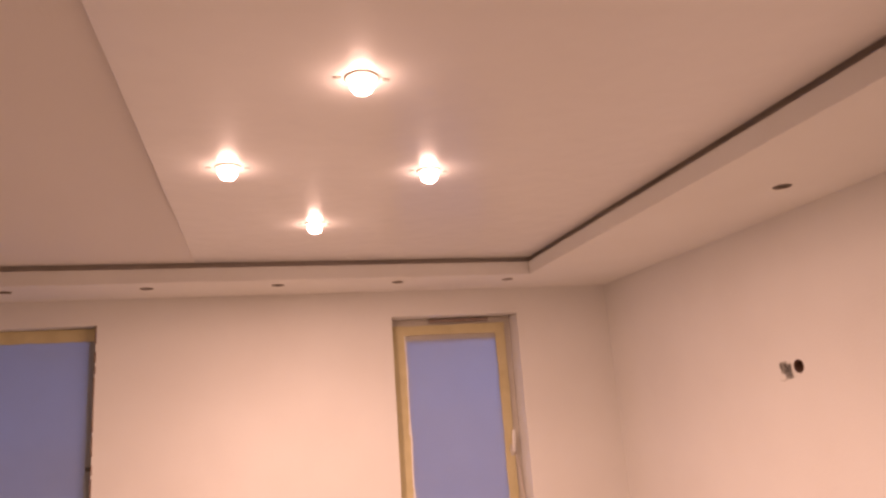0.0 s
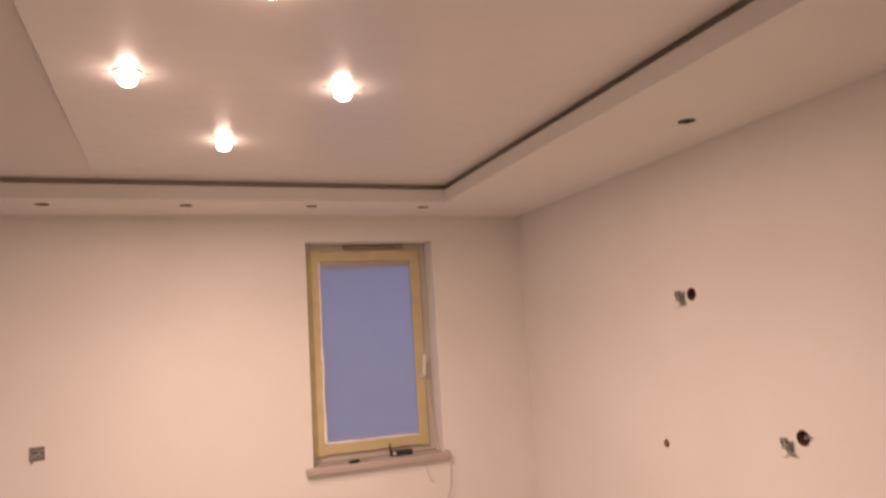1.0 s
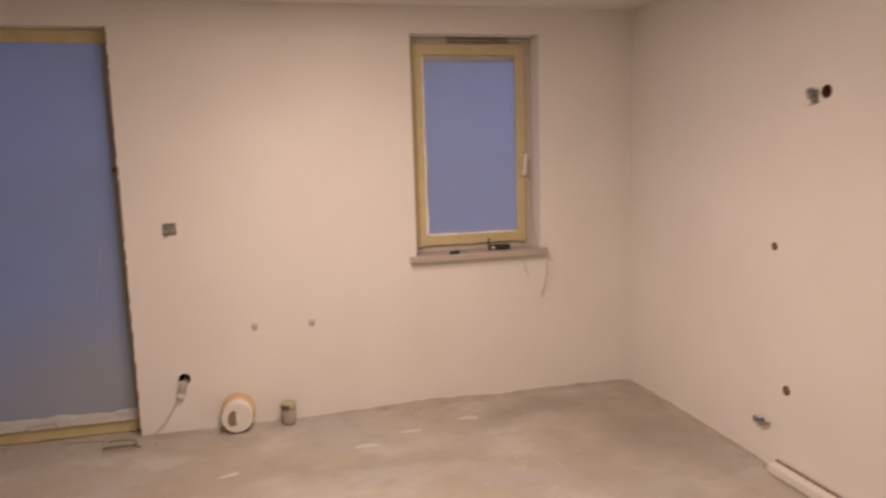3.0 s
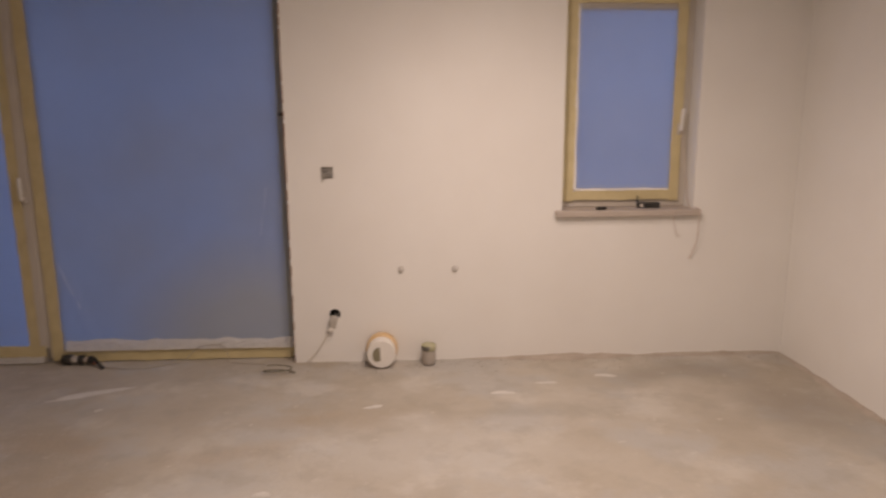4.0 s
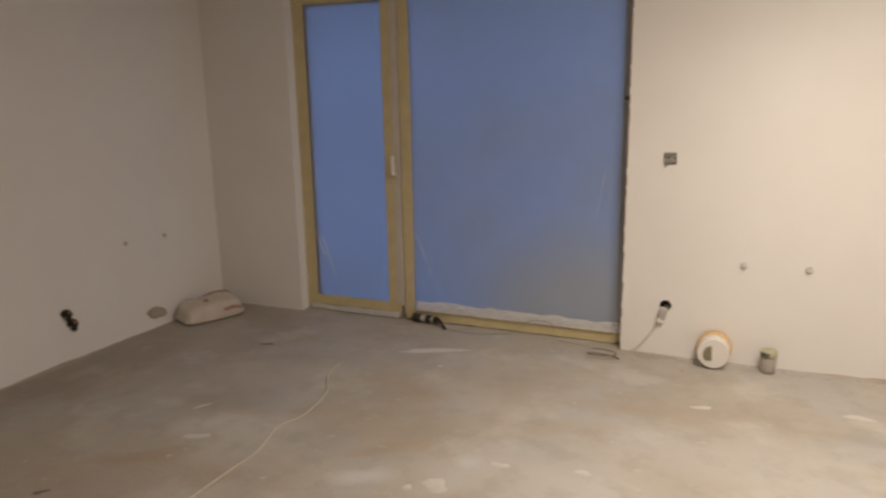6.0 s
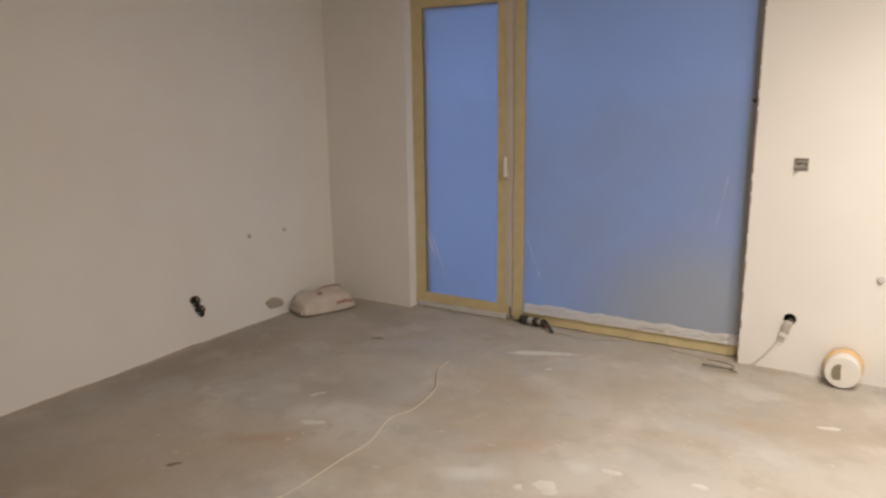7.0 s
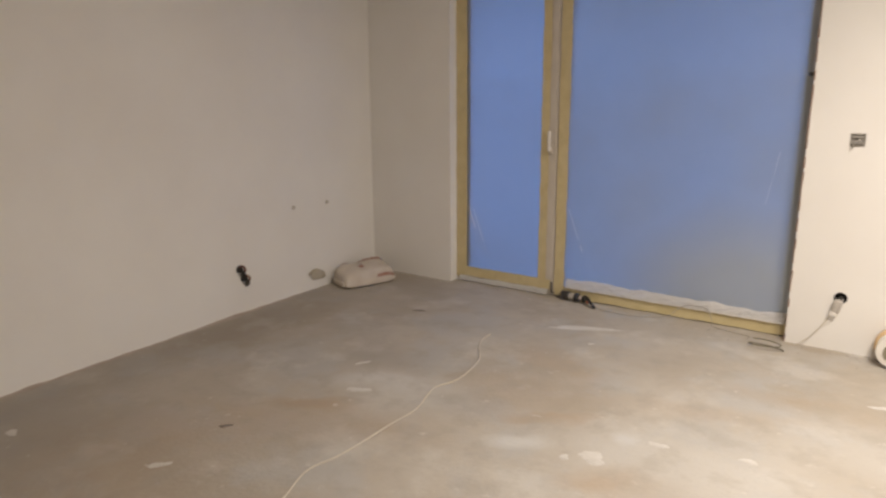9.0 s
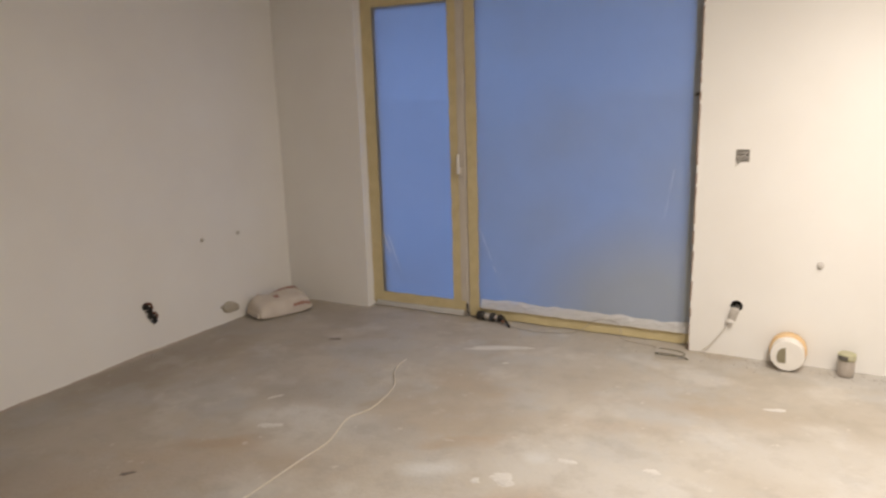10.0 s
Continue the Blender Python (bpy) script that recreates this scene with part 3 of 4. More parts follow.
# balcony door: a narrow leaf and a wide fixed pane
YD = 0.10
door = structure(thing("door_1", (0, 0, 0), "", ""), "balcony door with a wide fixed pane, masked with film and yellow tape")
frame_bars(door, "door_frame", DX0 + 0.002, DX1 - 0.002, 0.004, DZ - 0.002, 0.055, YD, YD + 0.07)
part("door_frame", box((-4.725, YD, 0.06), (-4.625, YD + 0.07, DZ - 0.058), 0.004), PVC, door)
frame_bars(door, "leaf_frame", DX0 + 0.045, -4.715, 0.04, DZ - 0.045, 0.072, YD - 0.006, YD + 0.055)
lx0, lx1, lz0, lz1 = -5.435, -4.825, 0.125, 2.215
px0, px1, pz0, pz1 = -4.615, -3.158, 0.10, 2.235
for x0, x1, z0, z1 in ((lx0 - 0.02, lx1 + 0.03, lz0 - 0.01, lz1 + 0.01), (px0 - 0.01, px1 - 0.05, 0.06, 2.27)):
    p = part("pane", box((x0, YD + 0.03, z0), (x1, YD + 0.036, z1)), GLASS, door)
    p.visible_shadow = False
part("masking_film", film_sheet(lx0 - 0.02, lx1 + 0.02, lz0 - 0.02, lz1 + 0.02, YD - 0.0075, 4.1,
                                ((lx0 + 0.10, 0.32, 112, 0.17, 0.016), (lx0 + 0.17, 0.24, 118, 0.12, 0.008))), FILM_LEAF, door, "thin hazy masking film", smooth=True)
part("masking_film", film_sheet(px0 - 0.02, px1, pz0 - 0.02, pz1 + 0.02, YD - 0.004, 8.3,
                                ((px0 + 0.12, 0.35, 108, 0.22, 0.012), (px1 - 0.14, 0.9, 82, 0.3, 0.006), (px0 + 0.5, 1.5, 70, 0.4, 0.004))), FILM, door, "thin hazy masking film", smooth=True)
yl, yp = YD - 0.012, YD - 0.008
for i, (a, b, w, y) in enumerate((((lx0 - 0.047, 0.03), (lx0 - 0.047, 2.31), 0.092, yl), ((lx1 + 0.030, 0.06), (lx1 + 0.030, 2.31), 0.062, yl),
                                  ((-4.657, 0.012), (-4.657, 2.31), 0.078, yp), ((lx0 - 0.09, 0.082), (lx1 + 0.10, 0.082), 0.074, yl - 0.0026),
                                  ((lx0 - 0.09, 2.262), (lx1 + 0.10, 2.262), 0.088, yl - 0.0026), ((-4.62, 0.046), (-3.16, 0.046), 0.078, yp - 0.0026),
                                  ((-4.62, 2.285), (-3.16, 2.285), 0.074, yp - 0.0026))):
    part("masking_tape", tape_strip(a, b, w, y, 40 + i), TAPE, door, "yellow masking tape")


def film_hem(x0, x1, z0, z1, y, seed):
    """A crumpled hem of film with a ragged upper edge."""
    bm = bmesh.new()
    n = 70
    rows = []
    for i in range(n + 1):
        x = x0 + (x1 - x0) * i / n
        top = z1 + 0.020 * noise.noise(Vector((x * 3.1, seed, 0))) + 0.012 * noise.noise(Vector((x * 11, seed, 3)))
        rows.append([bm.verts.new((x, y - 0.004 - 0.020 * (1 - k / 5) - 0.012 * abs(noise.noise(Vector((x * 14, k * 0.9, seed)))) * (k != 5), z0 + (top - z0) * k / 5)) for k in range(6)])
    for a, b in zip(rows, rows[1:]):
        for k in range(5):
            bm.faces.new((a[k], b[k], b[k + 1], a[k + 1]))
    bmesh.ops.solidify(bm, geom=bm.faces[:], thickness=0.001)
    return bm


part("film_hem", film_hem(-4.60, -3.165, 0.082, 0.145, YD - 0.006, 5.0), FILM_EDGE, door, "crumpled white hem of the film")
part("film_hem", film_hem(-5.50, -4.74, 0.010, 0.045, YD - 0.010, 9.0), FILM_EDGE, door, "crumpled white hem of the film")
# Thin pale strips stand in for the highlights along the film's folds.
for a, b, w, y in (((-5.425, 0.60), (-5.285, 0.245), 0.007, YD - 0.0135), ((-5.378, 0.58), (-5.255, 0.240), 0.005, YD - 0.0135), ((-4.600, 0.650), (-4.485, 0.350), 0.004, YD - 0.0135), ((-3.291, 1.11), (-3.345, 0.80), 0.003, YD - 0.0135)):
    part("fold_highlight", tape_strip(a, b, w, y, int(a[1] * 100), 0.002), FILM_EDGE, door, "pale strip painting the highlight on a film crease")
part("floor_latch", tube([(-4.716, YD - 0.016, 0.10), (-4.712, YD - 0.020, 0.06), (-4.704, YD - 0.026, 0.028), (-4.690, YD - 0.026, 0.030)], 0.005, 8), BLACK, door, "small black latch at the foot of the leaf")
lever(door, -4.745, YD - 0.0135, 1.06, 0, "white plastic door handle")
nail = box((DX1 - 0.032, 0.014, 1.540), (DX1, 0.030, 1.562), 0.003)
part("latch_pin", nail, BLACK, door, "small black pin in the reveal")

# ---- recessed lamps ----
for i, (x, y) in enumerate(LAMP_SPOTS):
    spot = thing("recessed_spot", (x, y, Z_CEIL), "lit round recessed ceiling spot with thin white ring", "lamp", "ceiling spots")
    ring = lathe([(0.044, -0.0005), (0.044, -0.003), (0.041, -0.005), (0.034, -0.004), (0.032, -0.0005)])
    part("ring", ring, PVC, spot, "thin white ring", smooth=True)
    bulb = lathe([(0.024, -0.002), (0.029, -0.010), (0.031, -0.019), (0.030, -0.028), (0.025, -0.037), (0.016, -0.043), (0.004, -0.045)], n=20)
    part("bulb", bulb, LAMP_GLOW, spot, "glowing frosted bulb", smooth=True)
    for name, watts, cone, blend in (("beam_light", LAMP_WATTS, 164, 1.0), ("wash_light", WASH_WATTS, 179, 0.2)):
        ld = bpy.data.lights.new(name, "SPOT")
        ld.shadow_soft_size, ld.energy, ld.color = 0.03, watts, LAMP_COLOUR
        ld.spot_size, ld.spot_blend = radians(cone), blend
        beam = new(name, ld)
        beam.parent = spot
        beam.matrix_basis = pose(0, 0, -0.078)
    for side in (-1, 1):
        clip_ = box((-0.010, -0.005, -0.004), (0.010, 0.005, -0.0005), 0.001)
        clip_.transform(Matrix.Translation((side * 0.062, 0, 0)))
        part("spring_clip", clip_, GREY_BOX, spot)


# ---- holes and boxes in the walls ----
NORTH = Matrix.Rotation(radians(90), 4, "X")                                       # its z points to -y, into the room
EAST = Matrix.Rotation(radians(-90), 4, "Y")                                       # to -x
WEST = Matrix.Rotation(radians(90), 4, "Y")                                        # to +x


def on_wall(turn, x, y, z):
    return Matrix.Translation((x, y, z)) @ turn


def cup(r, depth=0.055, lip=0.002):
    return lathe([(r - 0.001, -depth), (r - 0.001, lip), (r - 0.004, lip), (r - 0.004, -depth + 0.004), (0.004, -depth + 0.004)], n=20)


def wall_cup(name, turn, at, r, mat, label, category, wires=()):
    ob = new(name)
    ob.matrix_basis = on_wall(turn, *at)
    tagged(ob, label, category)
    part("cup", cup(r), mat, ob, smooth=False)
    for pts, rad, m in wires:
        part("wire", tube(pts, rad, 6, 5), m, ob)
    return ob


def square_box(turn, at, w, h, label, smeared=False):
    """An open square flush box with two cable ends and two screws' bridges."""
    ob = new("junction_box")
    ob.matrix_basis = on_wall(turn, *at)
    tagged(ob, label, "junction box", "junction boxes")
    bm = bmesh.new()
    t = 0.004
    for lo, hi in (((-w, -h, -0.016), (w, h, -0.012)), ((-w, -h, -0.012), (-w + t, h, 0.003)), ((w - t, -h, -0.012), (w, h, 0.003)),
                   ((-w + t, -h, -0.012), (w - t, -h + t, 0.003)), ((-w + t, h - t, -0.012), (w - t, h, 0.003))):
        box(lo, hi, bm=bm)
    part("body", bm, GREY_BOX, ob)
    for s in (-1, 1):
        part("bridge", box((-w * 0.85, s * h * 0.48 - 0.007, -0.011), (w * 0.85, s * h * 0.48 + 0.007, 0.002), 0.002), WIRE_GREY, ob, "dull metal bridge")
    part("wire", tube([(-0.01, 0.01, -0.02), (0.0, 0.0, 0.0), (0.012, -0.012, 0.012), (0.0, -0.022, 0.016)], 0.004, 6), WIRE_GREY, ob)
    part("wire", tube([(0.012, 0.012, -0.02), (0.01, 0.004, 0.004), (-0.010, -0.016, 0.020), (-0.022, -0.044, 0.014)], 0.005, 6), WIRE_GREY, ob)
    if smeared:                                                                    # filler pushed over a lower corner and along one edge
        rnd = random.Random(int(at[2] * 1000))
        for cx, cy, rx, ry in ((-w * 0.9, h * 0.75, 0.020, 0.026), (-w * 0.2, h * 1.02, 0.024, 0.008), (w * 0.95, -h * 0.6, 0.007, 0.018)):
            bm = bmesh.new()
            bmesh.ops.create_icosphere(bm, subdivisions=2, radius=1.0)
            for v in bm.verts:
                k = rnd.uniform(0.82, 1.12)
                v.co = Vector((cx + v.co.x * rx * k, cy + v.co.y * ry * k, v.co.z * 0.006))
            part("filler_smear", bm, PAINT, ob, "white filler smeared over the edge", smooth=True)
    return ob


square_box(NORTH, (-2.906, 0, 1.204), 0.036, 0.035, "grey flush switch box with loose cable ends in the plaster")
square_box(EAST, (0, -1.594, 1.789), 0.033, 0.036, "grey flush box with loose cables beside a round hole", True)
square_box(EAST, (0, -2.127, 1.171), 0.030, 0.033, "grey flush box with zinc bridge beside a round hole", True)
wall_cup("wall_hole", EAST, (0, -1.674, 1.802), 0.030, HOLE, "dark round hole drilled into the masonry", "wall hole")
wall_cup("wall_hole", EAST, (0, -2.206, 1.213), 0.031, HOLE, "dark round hole drilled into the masonry", "wall hole",
         (([(0.01, 0.01, -0.03), (0.0, -0.01, 0.004), (0.012, -0.045, 0.012)], 0.004, WIRE_GREY),))
for y, z, r, mat, label in ((-1.388, 1.099, 0.020, RED_PLUG, "small brown pipe plug in the plaster"), (-1.502, 0.417, 0.024, RED_PLUG, "brown-red plug of a water outlet")):
    ob = new("pipe_plug")
    ob.matrix_basis = on_wall(EAST, 0, y, z)
    tagged(ob, label, "pipe plug")
    part("sleeve", cup(r, 0.03), mat, ob)
    part("plug", lathe([(r * 0.55, -0.028), (r * 0.6, -0.004), (r * 0.45, 0.004), (r * 0.2, 0.005)], n=14), mat, ob, smooth=True)
ob = new("wire_bundle")
ob.matrix_basis = on_wall(EAST, 0, -1.345, 0.212)
tagged(ob, "bundle of blue-grey wire ends sticking out of the plaster", "wires")
part("sleeve", cyl(0.013, 0.012, 0.02, Matrix(), 12), BLACK, ob)
for k, (a, b, c) in enumerate(((0.0, -0.05, 0.010), (0.018, -0.035, -0.022), (-0.010, 0.045, 0.018), (0.012, 0.03, -0.012), (-0.016, -0.03, 0.024))):
    part("wire", tube([(0, 0, 0.005), (a * 0.6, b * 0.4, 0.03), (a + c * 0.5, b, 0.018), (a + c, b * 1.2, 0.008)], 0.0055, 6), WIRE_BLUE if k % 2 else WIRE_GREY, ob)

# fittings on the window wall
for x in (-2.470, -2.134):
    ob = new("pipe_stub")
    ob.matrix_basis = on_wall(NORTH, x, 0, 0.600)
    tagged(ob, "capped water pipe stub in a small plaster patch", "pipe stub", "pipe stubs")
    part("rosette", lathe([(0.020, 0.0), (0.019, 0.004), (0.013, 0.006), (0.012, 0.004)], n=18), PLASTER, ob, smooth=True)
    stub = part("stub", lathe([(0.011, 0.004), (0.011, 0.012), (0.009, 0.014), (0.004, 0.014)], n=14), BRASS, ob, "dull brass stub", smooth=True)
    part("cap", lathe([(0.013, 0.010), (0.014, 0.011), (0.014, 0.018), (0.011, 0.021), (0.003, 0.021)], n=6), PLASTER, stub, "pale hexagonal cap")
sock = wall_cup("socket_hole", NORTH, (-2.889, 0, 0.316), 0.034, BLACK, "black round socket hole with a white connector hanging out", "socket hole")
body = box((-0.022, -0.040, -0.016), (0.022, 0.040, 0.016), 0.007, segments=3)
bmesh.ops.transform(body, matrix=Matrix.Translation((-0.012, -0.046, 0.022)) @ Matrix.Rotation(radians(-14), 4, "Z"), verts=body.verts)
plug = part("connector", body, GREY_BOX, sock, "grey plastic connector", smooth=True)
tip = box((-0.020, -0.018, -0.014), (0.020, 0.018, 0.014), 0.006, segments=3)
bmesh.ops.transform(tip, matrix=Matrix.Translation((-0.024, -0.086, 0.024)) @ Matrix.Rotation(radians(-14), 4, "Z"), verts=tip.verts)
part("connector_tip", tip, TUB_WHITE, plug, "white connector tip", smooth=True)
part("wire", tube([(0.0, 0.0, -0.03), (-0.005, -0.01, 0.012), (-0.02, -0.035, 0.022), (-0.03, -0.06, 0.015)], 0.007, 8), METAL, sock)
part("wire", tube([(0.012, -0.006, -0.03), (0.010, -0.02, 0.012), (-0.01, -0.045, 0.018), (-0.022, -0.06, 0.015)], 0.006, 8), WIRE_GREY, sock)
part("cable", tube([(-0.036, -0.09, 0.014), (-0.06, -0.15, 0.014), (-0.10, -0.21, 0.016), (-0.14, -0.262, 0.02), (-0.19, -0.306, 0.03)], 0.003, 7), WIRE_WHITE, sock, "pale cable running to the floor")

# left wall
for y, z in ((-1.414, 0.312), (-1.382, 0.243)):
    wall_cup("socket_hole", WEST, (XL, y, z), 0.026, BLACK, "black round socket cup with loose black wires", "socket hole",
             (([(0.0, 0.0, -0.03), (0.01, 0.01, 0.01), (0.028, 0.004, 0.02), (0.032, -0.012, 0.012)], 0.007, BLACK), ([(0.005, 0.0, -0.03), (-0.01, -0.006, 0.012), (0.0, -0.022, 0.02)], 0.007, BLACK),
              ([(0.0, 0.0, -0.03), (0.012, 0.010, 0.016), (0.034, 0.016, 0.026), (0.050, 0.012, 0.010)], 0.011, BLACK), ([(-0.012, 0.004, -0.02), (-0.020, 0.014, 0.020), (0.004, 0.026, 0.028), (0.024, 0.030, 0.012)], 0.009, HOLE)))
for y, z in ((-0.892, 0.650), (-0.547, 0.641)):
    ob = new("pipe_stub")
    ob.matrix_basis = on_wall(WEST, XL, y, z)
    tagged(ob, "small capped pipe stub almost flush with the white wall", "pipe stub", "pipe stubs")
    part("rosette", lathe([(0.016, 0.0), (0.015, 0.004), (0.010, 0.005), (0.009, 0.004)], n=16), PLASTER, ob, smooth=True)
    part("cap", lathe([(0.009, 0.004), (0.009, 0.014), (0.006, 0.017), (0.002, 0.017)], n=12), PLASTER, ob, smooth=True)


# ---- things on the floor ----
def sack():
    """A full paper sack of dry mix lying flat, with square shoulders, a sagging top and printed edges."""
    ob = thing("cement_sack", (-6.085, -0.385, 0.0), "plump dusty paper sack with faded red print lying in the corner", "sack", turn=66)
    lx, ly, hz = 0.44, 0.27, 0.155
    nx, ny = 30, 20

    def shoulder(u, v):
        return max(0.0, 1 - abs(u) ** 7) ** 0.45 * max(0.0, 1 - abs(v) ** 6) ** 0.45

    def top_at(u, v):
        e = shoulder(u, v)
        sag = 0.86 + 0.14 * v + 0.08 * u - 0.04 * math.exp(-((u + 0.1) / 0.35) ** 2) + 0.09 * noise.noise(Vector((u * 1.9, v * 1.6, 3.3)))
        crease = 0.008 * noise.noise(Vector((u * 7, v * 6, 1.0))) + 0.005 * noise.noise(Vector((u * 17, v * 15, 7.0)))
        return 0.030 + (hz - 0.02) * e * sag + crease * e

    def plan(u, v):
        pinch = 1 - 0.07 * v * v + 0.03 * noise.noise(Vector((v * 2.5, u, 5.0)))
        return u * lx / 2 * pinch, v * ly / 2 * (1 - 0.10 * u * u + 0.05 * noise.noise(Vector((u * 2.2, 8.0, v))))

    bm = bmesh.new()
    top, bot = [], []
    for i in range(nx + 1):
        rt, rb = [], []
        for j in range(ny + 1):
            u, v = math.sin(math.pi / 2 * (2 * i / nx - 1)), math.sin(math.pi / 2 * (2 * j / ny - 1))
            x, y = plan(u, v)
            rt.append(bm.verts.new((x, y, top_at(u, v))))
            rb.append(rt[-1] if i in (0, nx) or j in (0, ny) else bm.verts.new((x, y, 0.030 * (1 - shoulder(u, v)))))
        top.append(rt)
        bot.append(rb)
    for g, flip in ((top, False), (bot, True)):
        for i in range(nx):
            for j in range(ny):
                f = [g[i][j], g[i + 1][j], g[i + 1][j + 1], g[i][j + 1]]
                bm.faces.new(f[::-1] if flip else f)
    part("paper_body", bm, PAPER, ob, smooth=True)
    for end in (-1, 1):                                                            # folded and glued ends
        flap = box((end * lx * 0.485 - 0.012, -ly * 0.36, 0.016), (end * lx * 0.485 + 0.012, ly * 0.36, 0.052), 0.005)
        for v in flap.verts:
            v.co.x += 0.008 * noise.noise(v.co * 20)
        part("folded_end", flap, PAPER, ob, "folded paper end")

    # The second strip, low on the edge, is print and painted shade together.
    for u0, u1, v0, v1, torn in ((-0.05, 0.93, 0.40, 0.62, -0.35), (0.25, 0.96, -0.985, -0.95, -0.4), (-0.22, -0.06, -0.30, 0.05, -0.6), (-0.75, -0.45, 0.55, 0.70, 0.0)):
        bm = bmesh.new()
        n = 12
        g = []
        for i in range(n + 1):
            col = []
            for j in range(n + 1):
                u, v = u0 + (u1 - u0) * i / n, v0 + (v1 - v0) * j / n
                x, y = plan(u, v)
                col.append(bm.verts.new((x * 1.006, y * 1.03, top_at(u, v) + 0.005)))
            g.append(col)
        for i in range(n):
            for j in range(n):
                if noise.noise(Vector((i * 0.45, j * 0.45, u0 * 9))) > torn:
                    bm.faces.new((g[i][j], g[i + 1][j], g[i + 1][j + 1], g[i][j + 1]))
        bmesh.ops.delete(bm, geom=[v for v in bm.verts if not v.link_faces], context="VERTS")
        part("print", bm, PRINT_RED, ob, "faded red print")


sack()

bm = bmesh.new()
bmesh.ops.create_icosphere(bm, subdivisions=3, radius=1)
for v in bm.verts:
    k = 1 + 0.25 * noise.noise(v.co * 1.9) + 0.12 * noise.noise(v.co * 5)
    v.co = Vector((v.co.x * 0.010, v.co.y * 0.085 * k, v.co.z * 0.042 * k))
ob = tagged(put(bm, "mortar_lump", SPONGE, True), "flat beige mortar lump stuck low on the white wall", "mortar lump")
ob.matrix_basis = pose(XL + 0.004, -0.69, 0.108, -14, 0, 0)

# tub lying on its side against the wall, its bottom to the room
ob = thing("plastic_tub", (-2.598, -0.003, 0.0992), "white plastic tub with an orange rim lying against the wall", "tub")
M = Matrix.Rotation(radians(90), 4, "X")
tub = part("tub_wall", lathe([(0.086, 0.010), (0.088, 0.03), (0.084, 0.128), (0.088, 0.132), (0.089, 0.146), (0.086, 0.152), (0.080, 0.1525), (0.02, 0.153)], M), TUB_WHITE, ob)
part("rim", lathe([(0.091, 0.006), (0.098, 0.008), (0.099, 0.052), (0.095, 0.064), (0.0885, 0.066)], M), TUB_ORANGE, ob, "orange plastic rim", smooth=True)
lab = bmesh.new()
rim_ = [(-0.006, -0.042)] + [(-0.014 + 0.040 * math.cos(radians(a)), -0.006 + 0.052 * math.sin(radians(a))) for a in range(84, 240, 12)]
front, back = [lab.verts.new((x, -0.1555, z)) for x, z in rim_], [lab.verts.new((x, -0.1520, z)) for x, z in rim_]
lab.faces.new(front)
lab.faces.new(back[::-1])
for k in range(len(rim_)):
    q = (k + 1) % len(rim_)
    lab.faces.new((front[k], back[k], back[q], front[q]))
part("label_sticker", lab, LABEL_DARK, tub, "torn dark sticker")

ob = thing("jar", (-2.304, -0.075, 0.0), "small dusty translucent jar with an olive lid on the floor", "jar")
part("glass_body", lathe([(0.034, 0.0), (0.040, 0.004), (0.042, 0.02), (0.042, 0.088), (0.036, 0.098), (0.030, 0.10)]), JAR, ob, smooth=True)
lid = part("lid", lathe([(0.043, 0.096), (0.0455, 0.099), (0.0455, 0.128), (0.041, 0.133), (0.01, 0.134)]), JAR_LID, ob, "olive screw lid", smooth=True)
mark = bmesh.new()
cols = [[mark.verts.new((0.0462 * math.cos(radians(a)), 0.0462 * math.sin(radians(a)), z)) for z in (0.100, 0.127)] for a in range(195, 276, 8)]
for p, q in zip(cols, cols[1:]):
    mark.faces.new((p[0], q[0], q[1], p[1]))
bmesh.ops.solidify(mark, geom=mark.faces[:], thickness=0.001)
part("lid_label", mark, WIRE_GREY, lid, "dark grey strip on the lid")

# hand tool at the foot of the mullion
ob = thing("hand_tool", (-4.505, 0.045, 0.0), "black hand tool with a pale middle on the floor", "tool", turn=-6)
M = Matrix.Translation((-0.115, 0, 0.034)) @ Matrix.Rotation(radians(90), 4, "Y")
part("motor", lathe([(0.020, 0.0), (0.030, 0.005), (0.032, 0.03), (0.031, 0.062), (0.022, 0.066)], M, 20), BLACK, ob, smooth=True)
part("gear_housing", lathe([(0.022, 0.066), (0.024, 0.070), (0.023, 0.104), (0.018, 0.108)], M, 20), GREY_BOX, ob, "dull grey gear housing", smooth=True)
part("collar", lathe([(0.020, 0.108), (0.031, 0.112), (0.032, 0.138), (0.022, 0.144)], M, 18), BLACK, ob, smooth=True)
part("sleeve", lathe([(0.014, 0.144), (0.016, 0.148), (0.015, 0.166), (0.010, 0.170)], M, 16), BRASS, ob, "dull sleeve", smooth=True)
part("head", lathe([(0.012, 0.170), (0.026, 0.174), (0.027, 0.196), (0.014, 0.204)], M, 16), BLACK, ob, smooth=True)
part("grip", tube([(0.075, -0.004, 0.055), (0.105, -0.020, 0.050), (0.150, -0.050, 0.026), (0.185, -0.075, 0.012)], 0.0105, 10), BLACK, ob, smooth=True)
part("trigger", box((0.105, -0.046, 0.018), (0.122, -0.030, 0.036), 0.004), RED_PLUG, ob, "dark red trigger")

